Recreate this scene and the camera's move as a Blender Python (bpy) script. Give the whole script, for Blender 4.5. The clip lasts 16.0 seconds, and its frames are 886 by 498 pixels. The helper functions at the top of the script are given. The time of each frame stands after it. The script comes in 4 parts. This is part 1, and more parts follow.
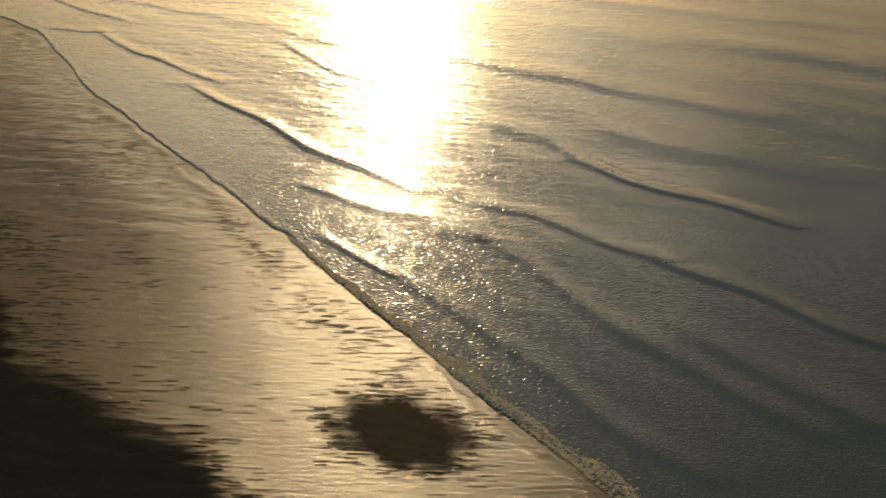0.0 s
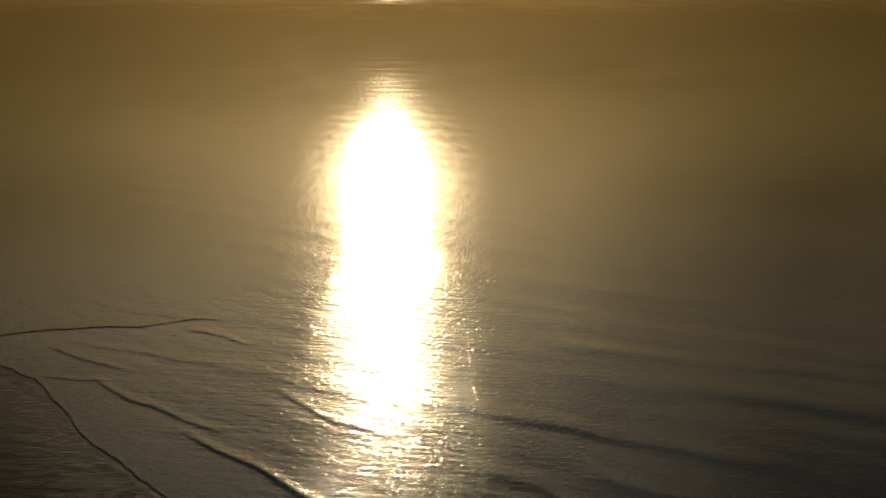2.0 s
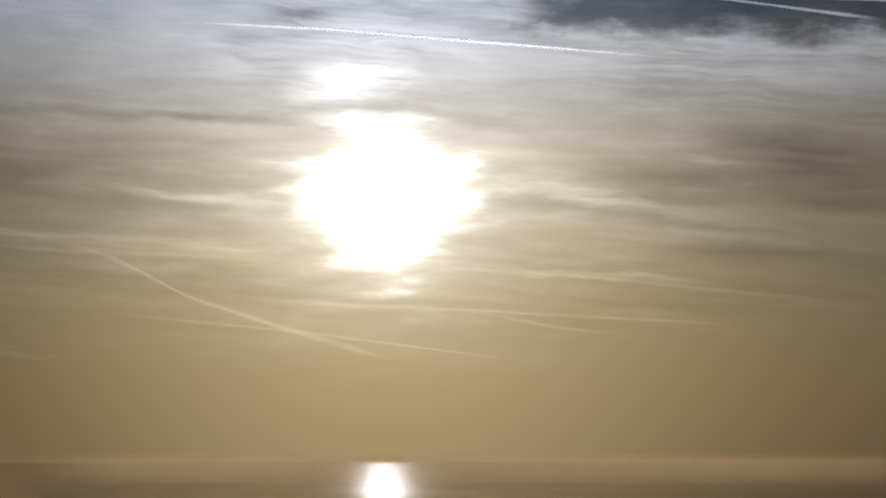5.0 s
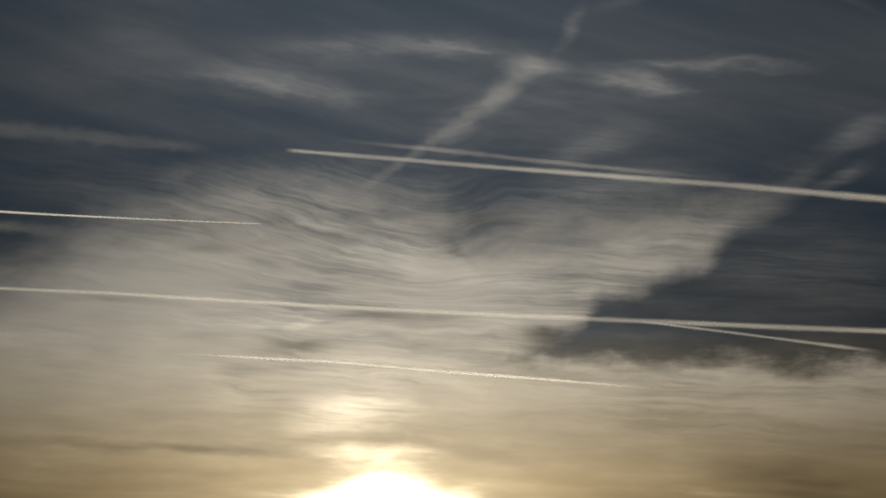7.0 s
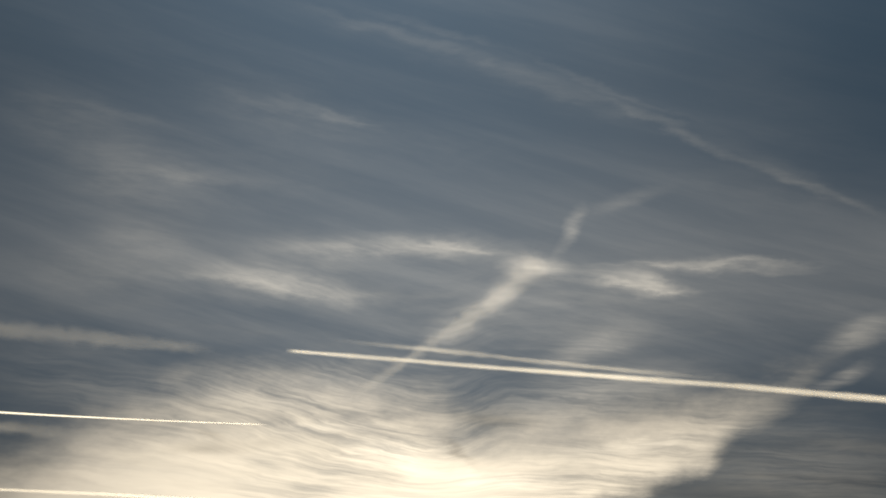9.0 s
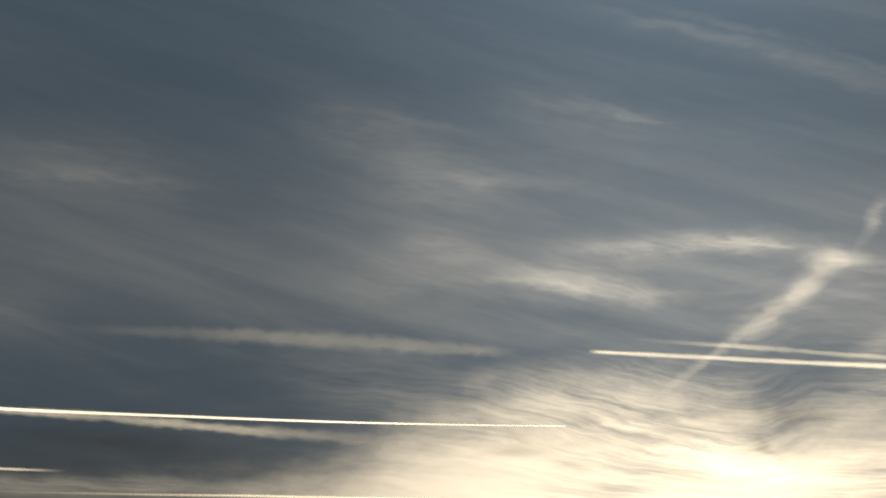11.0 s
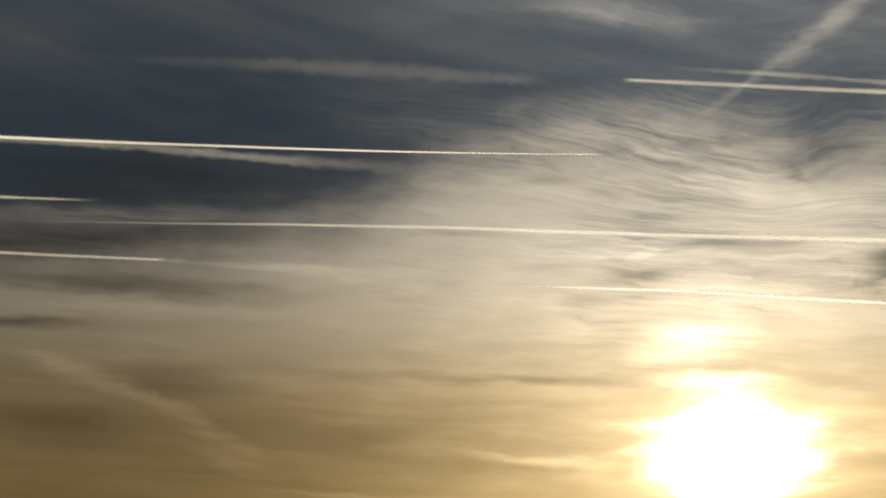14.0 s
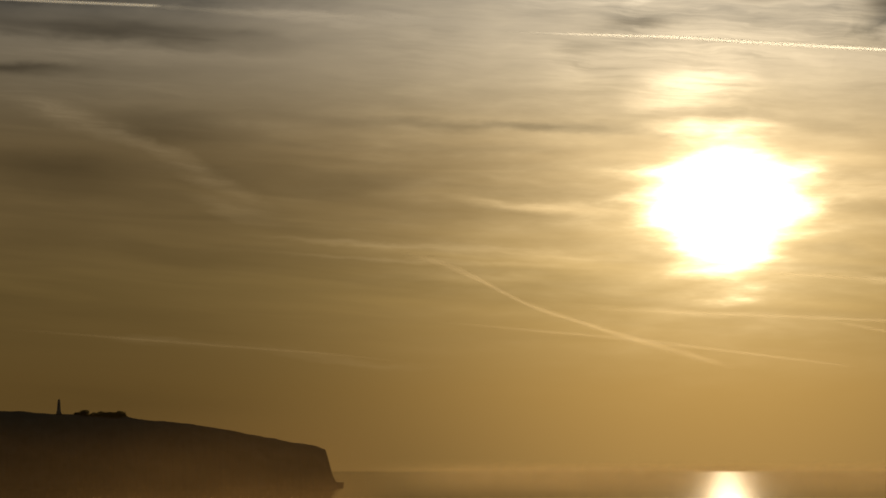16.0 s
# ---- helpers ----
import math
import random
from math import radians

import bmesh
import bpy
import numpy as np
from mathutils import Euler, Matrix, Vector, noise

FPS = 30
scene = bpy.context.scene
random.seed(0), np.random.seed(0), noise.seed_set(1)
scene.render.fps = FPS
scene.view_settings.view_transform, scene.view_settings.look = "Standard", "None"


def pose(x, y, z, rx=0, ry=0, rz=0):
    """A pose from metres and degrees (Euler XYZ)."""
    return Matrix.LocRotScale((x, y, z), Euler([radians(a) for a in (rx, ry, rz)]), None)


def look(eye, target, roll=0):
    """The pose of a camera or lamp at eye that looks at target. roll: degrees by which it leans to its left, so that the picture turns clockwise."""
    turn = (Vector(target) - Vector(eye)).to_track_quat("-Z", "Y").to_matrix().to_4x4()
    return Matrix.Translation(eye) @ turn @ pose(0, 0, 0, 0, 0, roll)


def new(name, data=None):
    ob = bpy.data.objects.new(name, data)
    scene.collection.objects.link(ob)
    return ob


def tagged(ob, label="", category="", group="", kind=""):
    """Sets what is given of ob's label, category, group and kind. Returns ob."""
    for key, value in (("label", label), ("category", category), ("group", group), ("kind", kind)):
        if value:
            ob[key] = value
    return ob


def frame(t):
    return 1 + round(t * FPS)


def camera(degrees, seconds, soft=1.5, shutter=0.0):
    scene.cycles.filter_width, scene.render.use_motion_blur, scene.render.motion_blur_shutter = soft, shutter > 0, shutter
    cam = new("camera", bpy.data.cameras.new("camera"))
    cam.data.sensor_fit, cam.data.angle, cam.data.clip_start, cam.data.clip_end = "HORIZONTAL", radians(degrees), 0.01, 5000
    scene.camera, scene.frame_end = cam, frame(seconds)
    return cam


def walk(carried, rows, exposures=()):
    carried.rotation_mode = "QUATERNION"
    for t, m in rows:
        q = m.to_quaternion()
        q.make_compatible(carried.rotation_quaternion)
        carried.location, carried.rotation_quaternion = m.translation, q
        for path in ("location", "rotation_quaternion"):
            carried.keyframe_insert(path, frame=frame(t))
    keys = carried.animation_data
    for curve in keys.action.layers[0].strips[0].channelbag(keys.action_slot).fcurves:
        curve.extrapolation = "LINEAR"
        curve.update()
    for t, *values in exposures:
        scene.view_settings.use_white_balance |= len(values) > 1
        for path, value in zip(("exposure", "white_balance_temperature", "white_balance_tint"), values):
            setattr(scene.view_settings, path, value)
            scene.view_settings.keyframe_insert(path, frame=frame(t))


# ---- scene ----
cam = camera(20.0, 16.0, soft=1.7)
EYE = (0.0, 0.0, 28.0)


def aim(azimuth, elevation):
    """The camera's pose on its stand, turned to a bearing (right of the y axis) and a height angle in degrees."""
    return pose(*EYE, 90 + elevation, 0, -azimuth)


# seconds, bearing, height angle
TURNS = [(0.0, -0.119, -14.958), (0.5, -0.106, -12.981), (1.0, -0.076, -10.985), (1.5, -0.058, -9.001),
         (2.0, -0.041, -7.019), (2.5, -0.015, -5.037), (3.0, -0.002, -3.024), (3.5, 0.004, -1.112),
         (4.0, 0.008, 0.802), (4.2, 0.012, 1.562), (4.5, 0.02, 2.652), (5.5, 0.055, 6.42), (6.3, 0.071, 9.31),
         (6.5, 0.071, 10.12), (7.0, 0.077, 12.10), (7.5, 0.083, 14.20), (8.0, 0.089, 15.85), (8.5, 0.084, 16.662),
         (9.0, 0.055, 16.672), (9.5, -0.868, 16.668), (10.0, -3.516, 16.682), (10.2, -4.474, 16.692),
         (10.6, -6.0, 16.7), (11.0, -7.05, 16.69), (11.5, -7.75, 16.62), (12.0, -7.96, 16.3), (12.3, -7.939, 15.76),
         (12.5, -7.924, 15.228), (13.0, -7.9, 13.604), (13.5, -7.853, 12.154), (14.0, -7.826, 10.51),
         (14.5, -7.805, 9.078), (15.0, -7.785, 7.563), (15.5, -7.761, 6.248), (16.0, -7.752, 4.737)]
EXPOSURES = [(0.0, 2.82, 9900, 10), (0.5, 2.1, 10200, 10), (1.0, 1.22, 10400, 10), (1.5, 0.45, 9900, 10), (2.0, 0.22, 9200, 10),
             (2.5, 0.2, 8150, 10), (3.0, 0.18, 6900, 10), (3.5, 0.2, 6000, 14), (4.2, 0.2, 5200, 17), (6.5, -0.1, 6200, 10),
             (7.0, -0.25, 7000, 10), (7.5, -0.2, 7400, 10), (8.0, 0.3, 7600, 10), (8.5, 0.98, 7700, 10), (9.0, 1.17, 7700, 10),
             (9.5, 1.4, 7850, 10), (10.2, 1.4, 8100, 10), (12.3, 1.5, 8300, 10), (13.0, 1.25, 7950, 10), (13.5, 0.92, 7700, 10),
             (14.5, 0.15, 7900, 10), (15.5, 0.07, 8300, 10), (16.0, 0.1, 8400, 10)]
walk(cam, [(t, aim(a, e)) for t, a, e in TURNS], EXPOSURES)

# ---- sun and sky ----
SUN_AZ, SUN_EL = -1.3, 5.65
SUN_DIR = Vector((math.sin(radians(SUN_AZ)) * math.cos(radians(SUN_EL)),
                  math.cos(radians(SUN_AZ)) * math.cos(radians(SUN_EL)), math.sin(radians(SUN_EL))))
lamp = bpy.data.lights.new("sun", "SUN")
lamp.energy, lamp.angle, lamp.color = 1.25, radians(0.55), (1.0, 0.85, 0.64)
new("sun", lamp).matrix_world = look(SUN_DIR * 100, (0, 0, 0))


class Nodes:
    """Short calls for the nodes of one tree."""

    def __init__(self, tree):
        self.tree, self.n = tree, tree.nodes
        self.n.clear()

    def put(self, socket, value):
        if hasattr(value, "is_linked"):
            self.tree.links.new(value, socket)
        elif value is not None:
            socket.default_value = value

    def add(self, kind, **settings):
        node = self.n.new(kind)
        for key, value in settings.items():
            setattr(node, key, value)
        return node

    def m(self, op, a, b=None, c=None, clamp=False):
        node = self.add("ShaderNodeMath", operation=op, use_clamp=clamp)
        for i, v in enumerate((a, b, c)):
            self.put(node.inputs[i], v)
        return node.outputs[0]

    def vec(self, x=0.0, y=0.0, z=0.0):
        node = self.add("ShaderNodeCombineXYZ")
        for i, v in enumerate((x, y, z)):
            self.put(node.inputs[i], v)
        return node.outputs[0]

    def split(self, v):
        node = self.add("ShaderNodeSeparateXYZ")
        self.put(node.inputs[0], v)
        return node.outputs

    def noise(self, v, scale=1.0, detail=4.0, rough=0.5, distort=0.0):
        node = self.add("ShaderNodeTexNoise")
        self.put(node.inputs["Vector"], v)
        for key, value in (("Scale", scale), ("Detail", detail), ("Roughness", rough), ("Distortion", distort)):
            self.put(node.inputs[key], value)
        return node.outputs[0]

    def ramp(self, x, stops, smooth=False):
        node = self.add("ShaderNodeValToRGB")
        node.color_ramp.interpolation = "B_SPLINE" if smooth else "LINEAR"
        el = node.color_ramp.elements
        while len(el) < len(stops):
            el.new(0.5)
        for e, (p, c) in zip(el, stops):
            e.position = p
            e.color = (c, c, c, 1) if not isinstance(c, tuple) else (*c, 1)
        self.put(node.inputs[0], x)
        return node.outputs[0]

    def step(self, x, lo, hi):
        node = self.add("ShaderNodeMapRange", interpolation_type="SMOOTHSTEP")
        for i, v in enumerate((x, lo, hi, 0.0, 1.0)):
            self.put(node.inputs[i], v)
        return node.outputs[0]

    def mix(self, f, a, b, blend="MIX"):
        node = self.add("ShaderNodeMix", data_type="RGBA", blend_type=blend)
        for i, v in ((0, f), (6, a), (7, b)):
            self.put(node.inputs[i], (*v, 1) if isinstance(v, tuple) else v)
        return node.outputs[2]

    def scale(self, colour, k):
        node = self.add("ShaderNodeVectorMath", operation="SCALE")
        self.put(node.inputs[0], colour)
        self.put(node.inputs[3], k)
        return node.outputs[0]

    def plus(self, a, b):
        node = self.add("ShaderNodeVectorMath", operation="ADD")
        self.put(node.inputs[0], a)
        self.put(node.inputs[1], b)
        return node.outputs[0]


def build_sky():
    world = bpy.data.worlds.new("evening_sky")
    world.use_nodes = True
    scene.world = world
    g = Nodes(world.node_tree)
    m = g.m
    x, y, z = g.split(g.add("ShaderNodeTexCoord").outputs["Generated"])
    az = m("MULTIPLY", m("ARCTAN2", x, y), 57.2958)
    el = m("MULTIPLY", m("ARCSINE", z), 57.2958)
    # wind-torn edges
    warp = m("SUBTRACT", g.noise(g.vec(m("MULTIPLY", az, 0.55), m("MULTIPLY", el, 1.3), 3.1), 1.0, 7.0, 0.62), 0.5)
    elw = m("MULTIPLY_ADD", warp, 1.5, el)
    # distance from the sun, wider along the horizon
    da = m("ADD", az, -SUN_AZ)
    de = m("ADD", el, -SUN_EL)
    squash = m("MINIMUM", m("MAXIMUM", m("MULTIPLY_ADD", de, -0.17, 0.72), 0.4), 1.2)
    dist = m("SQRT", m("ADD", m("MULTIPLY", m("MULTIPLY", da, da), squash), m("MULTIPLY", de, de)))
    # clear air and haze by height
    e01 = m("DIVIDE", el, 30.0, clamp=True)
    air = g.ramp(e01, [(0.0, (0.33, 0.213, 0.080)), (0.05, (0.38, 0.249, 0.092)), (0.13, (0.43, 0.311, 0.134)),
                       (0.23, (0.44, 0.335, 0.190)), (0.285, (0.20, 0.175, 0.125)), (0.34, (0.043, 0.060, 0.081)),
                       (0.46, (0.018, 0.036, 0.061)), (0.68, (0.014, 0.034, 0.062)), (0.78, (0.0165, 0.040, 0.073)), (1.0, (0.036, 0.054, 0.074))])
    fall = m("MULTIPLY_ADD", m("EXPONENT", m("MULTIPLY", m("MULTIPLY", da, da), -0.018)), 0.88, 0.21)
    fall = m("MULTIPLY_ADD", g.step(az, -2.0, 8.0), 0.08, fall)
    fall = m("MULTIPLY_ADD", m("MULTIPLY", m("SUBTRACT", 1.0, fall), g.step(el, 9.0, 13.5)), 0.45, fall)
    air = g.scale(air, fall)
    # long veils, drawn out along the wind
    tilt = m("MULTIPLY_ADD", az, 0.07, el)
    v1 = g.noise(g.vec(m("MULTIPLY", az, 0.09), m("MULTIPLY", tilt, 0.95), 0.7), 1.0, 3.5, 0.5, 0.35)
    v2 = g.noise(g.vec(m("MULTIPLY", az, 0.22), m("MULTIPLY", tilt, 2.6), 5.2), 1.0, 2.5, 0.5, 0.5)
    streak = m("ADD", m("MULTIPLY", g.step(v1, 0.34, 0.68), 0.62), m("MULTIPLY", g.step(v2, 0.36, 0.7), 0.38))
    low_band = m("MULTIPLY", g.step(el, 1.6, 4.5), m("SUBTRACT", 1.0, g.step(el, 11.0, 13.5)))
    air = g.scale(air, m("ADD", 1.0, m("MULTIPLY", low_band, m("MULTIPLY_ADD", streak, 0.34, -0.17))))
    # high thin streaks, falling to the right
    tl2 = m("MULTIPLY_ADD", az, 0.27, el)
    v3 = g.noise(g.vec(m("MULTIPLY", az, 0.10), m("MULTIPLY", tl2, 0.9), 8.0), 1.0, 7.0, 0.62, 0.25)
    high = m("MULTIPLY", g.step(v3, 0.36, 0.74), g.step(el, 12.5, 15.0))
    left = m("SUBTRACT", m("MULTIPLY_ADD", g.step(az, -14.0, -2.0), 0.55, 0.45), m("MULTIPLY", m("MULTIPLY", g.step(az, 3.0, 11.0), 0.75), g.step(el, 14.5, 19.0)))
    air = g.plus(air, g.scale(g.vec(0.078, 0.077, 0.075), m("MULTIPLY", m("MULTIPLY", m("MULTIPLY_ADD", high, 0.34, m("MULTIPLY", g.step(el, 12.5, 17.0), 0.58)), left), m("SUBTRACT", 1.0, m("MULTIPLY", g.step(el, 15.5, 20.0), 0.6)))))
    # the cirrus bank: upper and lower edge by bearing
    a01 = m("DIVIDE", m("ADD", az, 20.0), 32.0, clamp=True)
    top = g.ramp(a01, [((a + 20) / 32, (e - 8) / 8) for a, e in (
        (-19, 10.8), (-13, 11.0), (-10.3, 11.5), (-8.8, 12.1), (-6.5, 13.2), (-4.5, 13.5), (-1.6, 13.4), (0.0, 13.15),
        (0.8, 12.7), (2.9, 12.8), (5.5, 12.95), (7.4, 13.15), (8.6, 13.5), (9.4, 13.4), (10.2, 11.0), (12, 9.0))])
    top = m("MULTIPLY_ADD", top, 8.0, 8.0)
    under = g.ramp(a01, [((a + 20) / 32, max(0, e - 8) / 8) for a, e in (
        (1, 8), (1.6, 9.5), (1.85, 9.57), (2.77, 10.14), (3.3, 10.35), (3.7, 10.85), (4.6, 11.01), (5.13, 11.28), (6.18, 11.72), (7, 12.42), (8.6, 13.35), (9.6, 14.5))])
    under = m("MULTIPLY_ADD", under, 8.0, 8.0)
    bank = m("MULTIPLY", g.step(m("SUBTRACT", top, elw), -0.8, 1.6), g.step(m("SUBTRACT", m("MULTIPLY_ADD", warp, 1.0, el), under), -0.28, 0.5))
    floor_edge = m("SUBTRACT", m("MULTIPLY_ADD", m("MAXIMUM", m("SUBTRACT", az, 1.8), 0.0), -0.05, 9.86), elw)
    bank = m("MAXIMUM", bank, m("MULTIPLY", g.step(floor_edge, -0.12, 0.55), 0.95))
    bank = m("MULTIPLY", bank, g.step(el, 6.5, 9.6))
    curl = g.noise(g.vec(m("MULTIPLY", az, 0.5), m("MULTIPLY", el, 1.6), 2.0), 1.0, 3.0, 0.5)
    # fibres sink to the right, then hook back up
    flow = m("ADD", m("MULTIPLY", g.step(az, -7.5, 0.3), 1.1), m("MULTIPLY", g.step(az, 0.0, 1.8), -0.55))
    flow = m("ADD", tilt, m("MULTIPLY", flow, g.step(el, 10.2, 11.8)))
    fine = g.noise(g.vec(m("MULTIPLY_ADD", curl, 0.5, m("MULTIPLY", az, 0.2)), m("MULTIPLY_ADD", curl, 1.8, m("MULTIPLY", flow, 2.2)), 1.0), 1.0, 5.0, 0.6)
    weave = g.noise(g.vec(m("MULTIPLY", az, 0.55), m("MULTIPLY_ADD", curl, 3.0, m("MULTIPLY", flow, 9.0)), 6.0), 1.0, 4.0, 0.62)
    fine = m("MULTIPLY_ADD", weave, 0.38, m("MULTIPLY", fine, 0.62))
    patchy = m("MULTIPLY", g.step(az, -12.0, -4.0), m("MULTIPLY_ADD", g.step(g.noise(g.vec(m("MULTIPLY", az, 0.25), m("MULTIPLY", el, 0.5), 12.0), 1.0, 2.0), 0.35, 0.65), 0.45, 0.22))
    bank = m("MULTIPLY", bank, m("SUBTRACT", 0.95, m("MULTIPLY", m("SUBTRACT", 1.0, g.step(fine, 0.3, 0.68)), patchy)))
    bank = m("MULTIPLY", bank, m("MULTIPLY_ADD", g.step(az, -16.0, -1.0), 0.68, 0.32))
    lit = m("MULTIPLY_ADD", m("EXPONENT", m("MULTIPLY", dist, -0.2)), 1.1, 0.32)
    cloud = g.scale(g.mix(g.step(el, 5.5, 11.5), (0.80, 0.655, 0.44), (0.765, 0.725, 0.65)), lit)
    sky = g.mix(bank, air, cloud)
    # single streaks and gaps, given by their two ends, half width and strength
    azs = m("MULTIPLY_ADD", warp, 0.9, az)
    els = m("MULTIPLY_ADD", m("SUBTRACT", curl, 0.5), 0.4, m("MULTIPLY_ADD", warp, 0.3, el))
    tear = g.noise(g.vec(m("MULTIPLY_ADD", el, 0.5, m("MULTIPLY", az, 0.9)), m("MULTIPLY", el, 2.6), 21.0), 1.0, 5.0, 0.58)
    els = m("MULTIPLY_ADD", m("MULTIPLY", m("SUBTRACT", tear, 0.5), g.step(el, 12.5, 14.5)), 0.32, els)
    sums, last = {True: None, False: None}, [0.0]

    def streak(a0, e0, a1, e1, half, strength):
        node = g.add("ShaderNodeMapping", vector_type="TEXTURE")
        g.put(node.inputs[0], g.vec(azs, els, last[0]))
        node.inputs[1].default_value = ((a0 + a1) / 2, (e0 + e1) / 2, 0)
        node.inputs[2].default_value = (0, 0, math.atan2(e1 - e0, a1 - a0))
        node.inputs[3].default_value = (math.hypot(a1 - a0, e1 - e0) / 2 + half, half, 1e6)
        far = g.add("ShaderNodeVectorMath", operation="LENGTH")
        g.put(far.inputs[0], node.outputs[0])
        fall_off = g.add("ShaderNodeMapRange", interpolation_type="SMOOTHSTEP")
        for i, v in enumerate((far.outputs["Value"], 0.0, 1.0, abs(strength), 0.0)):
            g.put(fall_off.inputs[i], v)
        key = strength > 0
        sums[key] = fall_off.outputs[0] if sums[key] is None else m("ADD", sums[key], fall_off.outputs[0])
        last[0] = sums[key]

    # torn trail overhead
    streak(-6.1, 15.99, -1.2, 15.62, 0.78, 0.053)
    streak(-5.9, 16.09, -3.2, 16.02, 0.37, 0.043)
    streak(-4.6, 16.83, 2.7, 16.64, 0.43, 0.110)
    streak(1.6, 16.36, 3.0, 16.18, 0.45, 0.270)
    streak(3.0, 16.15, 5.9, 15.64, 0.39, 0.120)
    streak(3.6, 16.27, 9.3, 16.10, 0.27, 0.120)
    streak(2.8, 16.60, 3.4, 17.62, 0.27, 0.100)
    streak(3.4, 17.43, 5.5, 18.02, 0.30, 0.050)
    streak(-0.5, 14.37, 1.1, 15.39, 0.53, 0.084)
    streak(0.9, 15.27, 2.1, 16.16, 0.42, 0.160)
    streak(2.3, 13.91, 4.7, 14.84, 0.55, 0.100)
    streak(9.0, 14.33, 10.6, 14.77, 0.48, 0.120)
    streak(8.5, 13.26, 10.1, 13.84, 0.24, 0.100)
    streak(-6.3, 16.15, -3.6, 16.25, 0.48, 0.038)
    streak(-4.6, 15.95, -1.0, 15.45, 0.42, 0.058)
    streak(-8.0, 17.00, -5.6, 16.30, 0.48, 0.024)
    streak(-5.0, 16.50, -1.5, 16.35, 0.53, 0.029)
    streak(4.2, 16.15, 6.2, 15.50, 0.18, 0.105)
    streak(-6.6, 16.05, -2.8, 15.90, 0.26, 0.058)
    streak(-5.6, 15.92, -1.2, 15.50, 0.24, 0.053)
    streak(-4.2, 16.75, 1.8, 16.68, 0.27, 0.048)
    streak(-1.4, 16.95, 2.2, 16.55, 0.10, 0.090)
    streak(3.0, 16.30, 9.6, 16.20, 0.10, 0.090)
    streak(3.4, 16.05, 6.0, 15.60, 0.10, 0.105)
    streak(-9.5, 16.35, 3.0, 16.30, 1.10, 0.035)
    streak(-3.0, 14.90, 7.5, 15.60, 1.70, 0.055)
    streak(6.0, 12.00, 11.0, 11.00, 2.00, 0.06)
    streak(-8.5, 13.20, 2.0, 13.70, 1.10, 0.11)
    streak(0.8, 13.00, 6.5, 13.70, 0.90, 0.12)
    # high streaks
    streak(-8.5, 18.30, -5.8, 17.95, 1.72, 0.019)
    streak(-4.4, 22.34, 0.3, 20.99, 0.40, 0.014)
    streak(0.3, 21.06, 5.7, 19.40, 0.36, 0.017)
    streak(5.7, 19.49, 10.9, 16.97, 0.40, 0.017)
    streak(-1.8, 21.69, 6.4, 19.25, 0.65, 0.015)
    streak(-6.2, 20.31, -1.6, 19.32, 0.94, 0.029)
    streak(-10.6, 19.72, -7.0, 18.93, 1.09, 0.029)
    streak(-3.8, 19.86, 2.7, 18.47, 0.81, 0.015)
    streak(3.5, 18.97, 10.7, 17.05, 0.65, 0.015)
    streak(6.4, 19.66, 8.5, 20.72, 1.38, 0.006)
    streak(7.7, 19.10, 9.5, 19.40, 1.38, 0.006)
    streak(-10.4, 16.17, -6.1, 15.76, 1.09, 0.029)
    streak(-10.2, 13.76, -6.8, 13.37, 1.45, 0.029)
    streak(-8.5, 18.39, -6.1, 17.87, 1.12, 0.024)
    streak(-8.0, 16.98, -6.4, 16.46, 0.98, 0.019)
    streak(-18.5, 18.67, -12.8, 18.20, 1.45, 0.029)
    streak(-18.3, 15.00, -16.3, 15.28, 0.98, 0.014)
    streak(-6.9, 18.78, -1.8, 18.55, 1.45, 0.019)
    # thin lines falling to the right
    streak(-4.73, 22.48, 4.19, 20.19, 0.22, 0.030)
    streak(2.70, 20.70, 8.46, 17.97, 0.20, 0.036)
    streak(6.87, 18.75, 10.86, 17.04, 0.20, 0.036)
    streak(-2.46, 22.21, 2.50, 21.08, 0.15, 0.024)
    streak(1.39, 21.41, 6.58, 19.24, 0.15, 0.024)
    streak(-10.56, 20.06, -5.68, 19.22, 0.20, 0.018)
    streak(-6.31, 20.41, -0.73, 19.29, 0.20, 0.021)
    streak(-8.41, 18.34, -2.61, 18.06, 0.30, 0.021)
    streak(-4.26, 20.31, -1.04, 19.14, 0.15, 0.030)
    streak(-18.55, 18.35, -12.15, 17.99, 0.25, 0.018)
    streak(-9.12, 18.19, -3.27, 18.30, 0.35, 0.024)
    # bands west of the bank
    streak(-21.76, 11.06, -8.91, 11.30, 0.35, 0.10)
    streak(-23.0, 10.42, -12.6, 10.58, 0.50, -0.50)
    streak(-14.12, 10.16, -7.60, 9.93, 0.29, 0.12)
    streak(-22.0, 10.05, -10.0, 9.22, 0.46, -0.44)
    streak(-20.45, 9.23, -10.73, 9.08, 0.46, 0.10)
    streak(-19.81, 8.69, -15.25, 8.73, 0.27, -0.42)
    streak(-19.17, 8.31, -11.76, 8.30, 0.46, 0.07)
    streak(-13.6, 7.78, -2.2, 7.38, 0.20, -0.26)
    streak(-7.4, 7.60, -2.0, 7.38, 0.22, -0.28)
    streak(-16.24, 7.46, -11.88, 7.37, 0.66, -0.30)
    streak(-11.60, 6.14, -7.73, 6.32, 0.46, -0.22)
    streak(-19.29, 12.01, -10.75, 12.10, 0.70, -0.30)
    streak(-16.5, 9.95, -9.4, 9.32, 0.32, -0.16)
    streak(-18.0, 10.78, -8.4, 10.66, 0.34, -0.28)
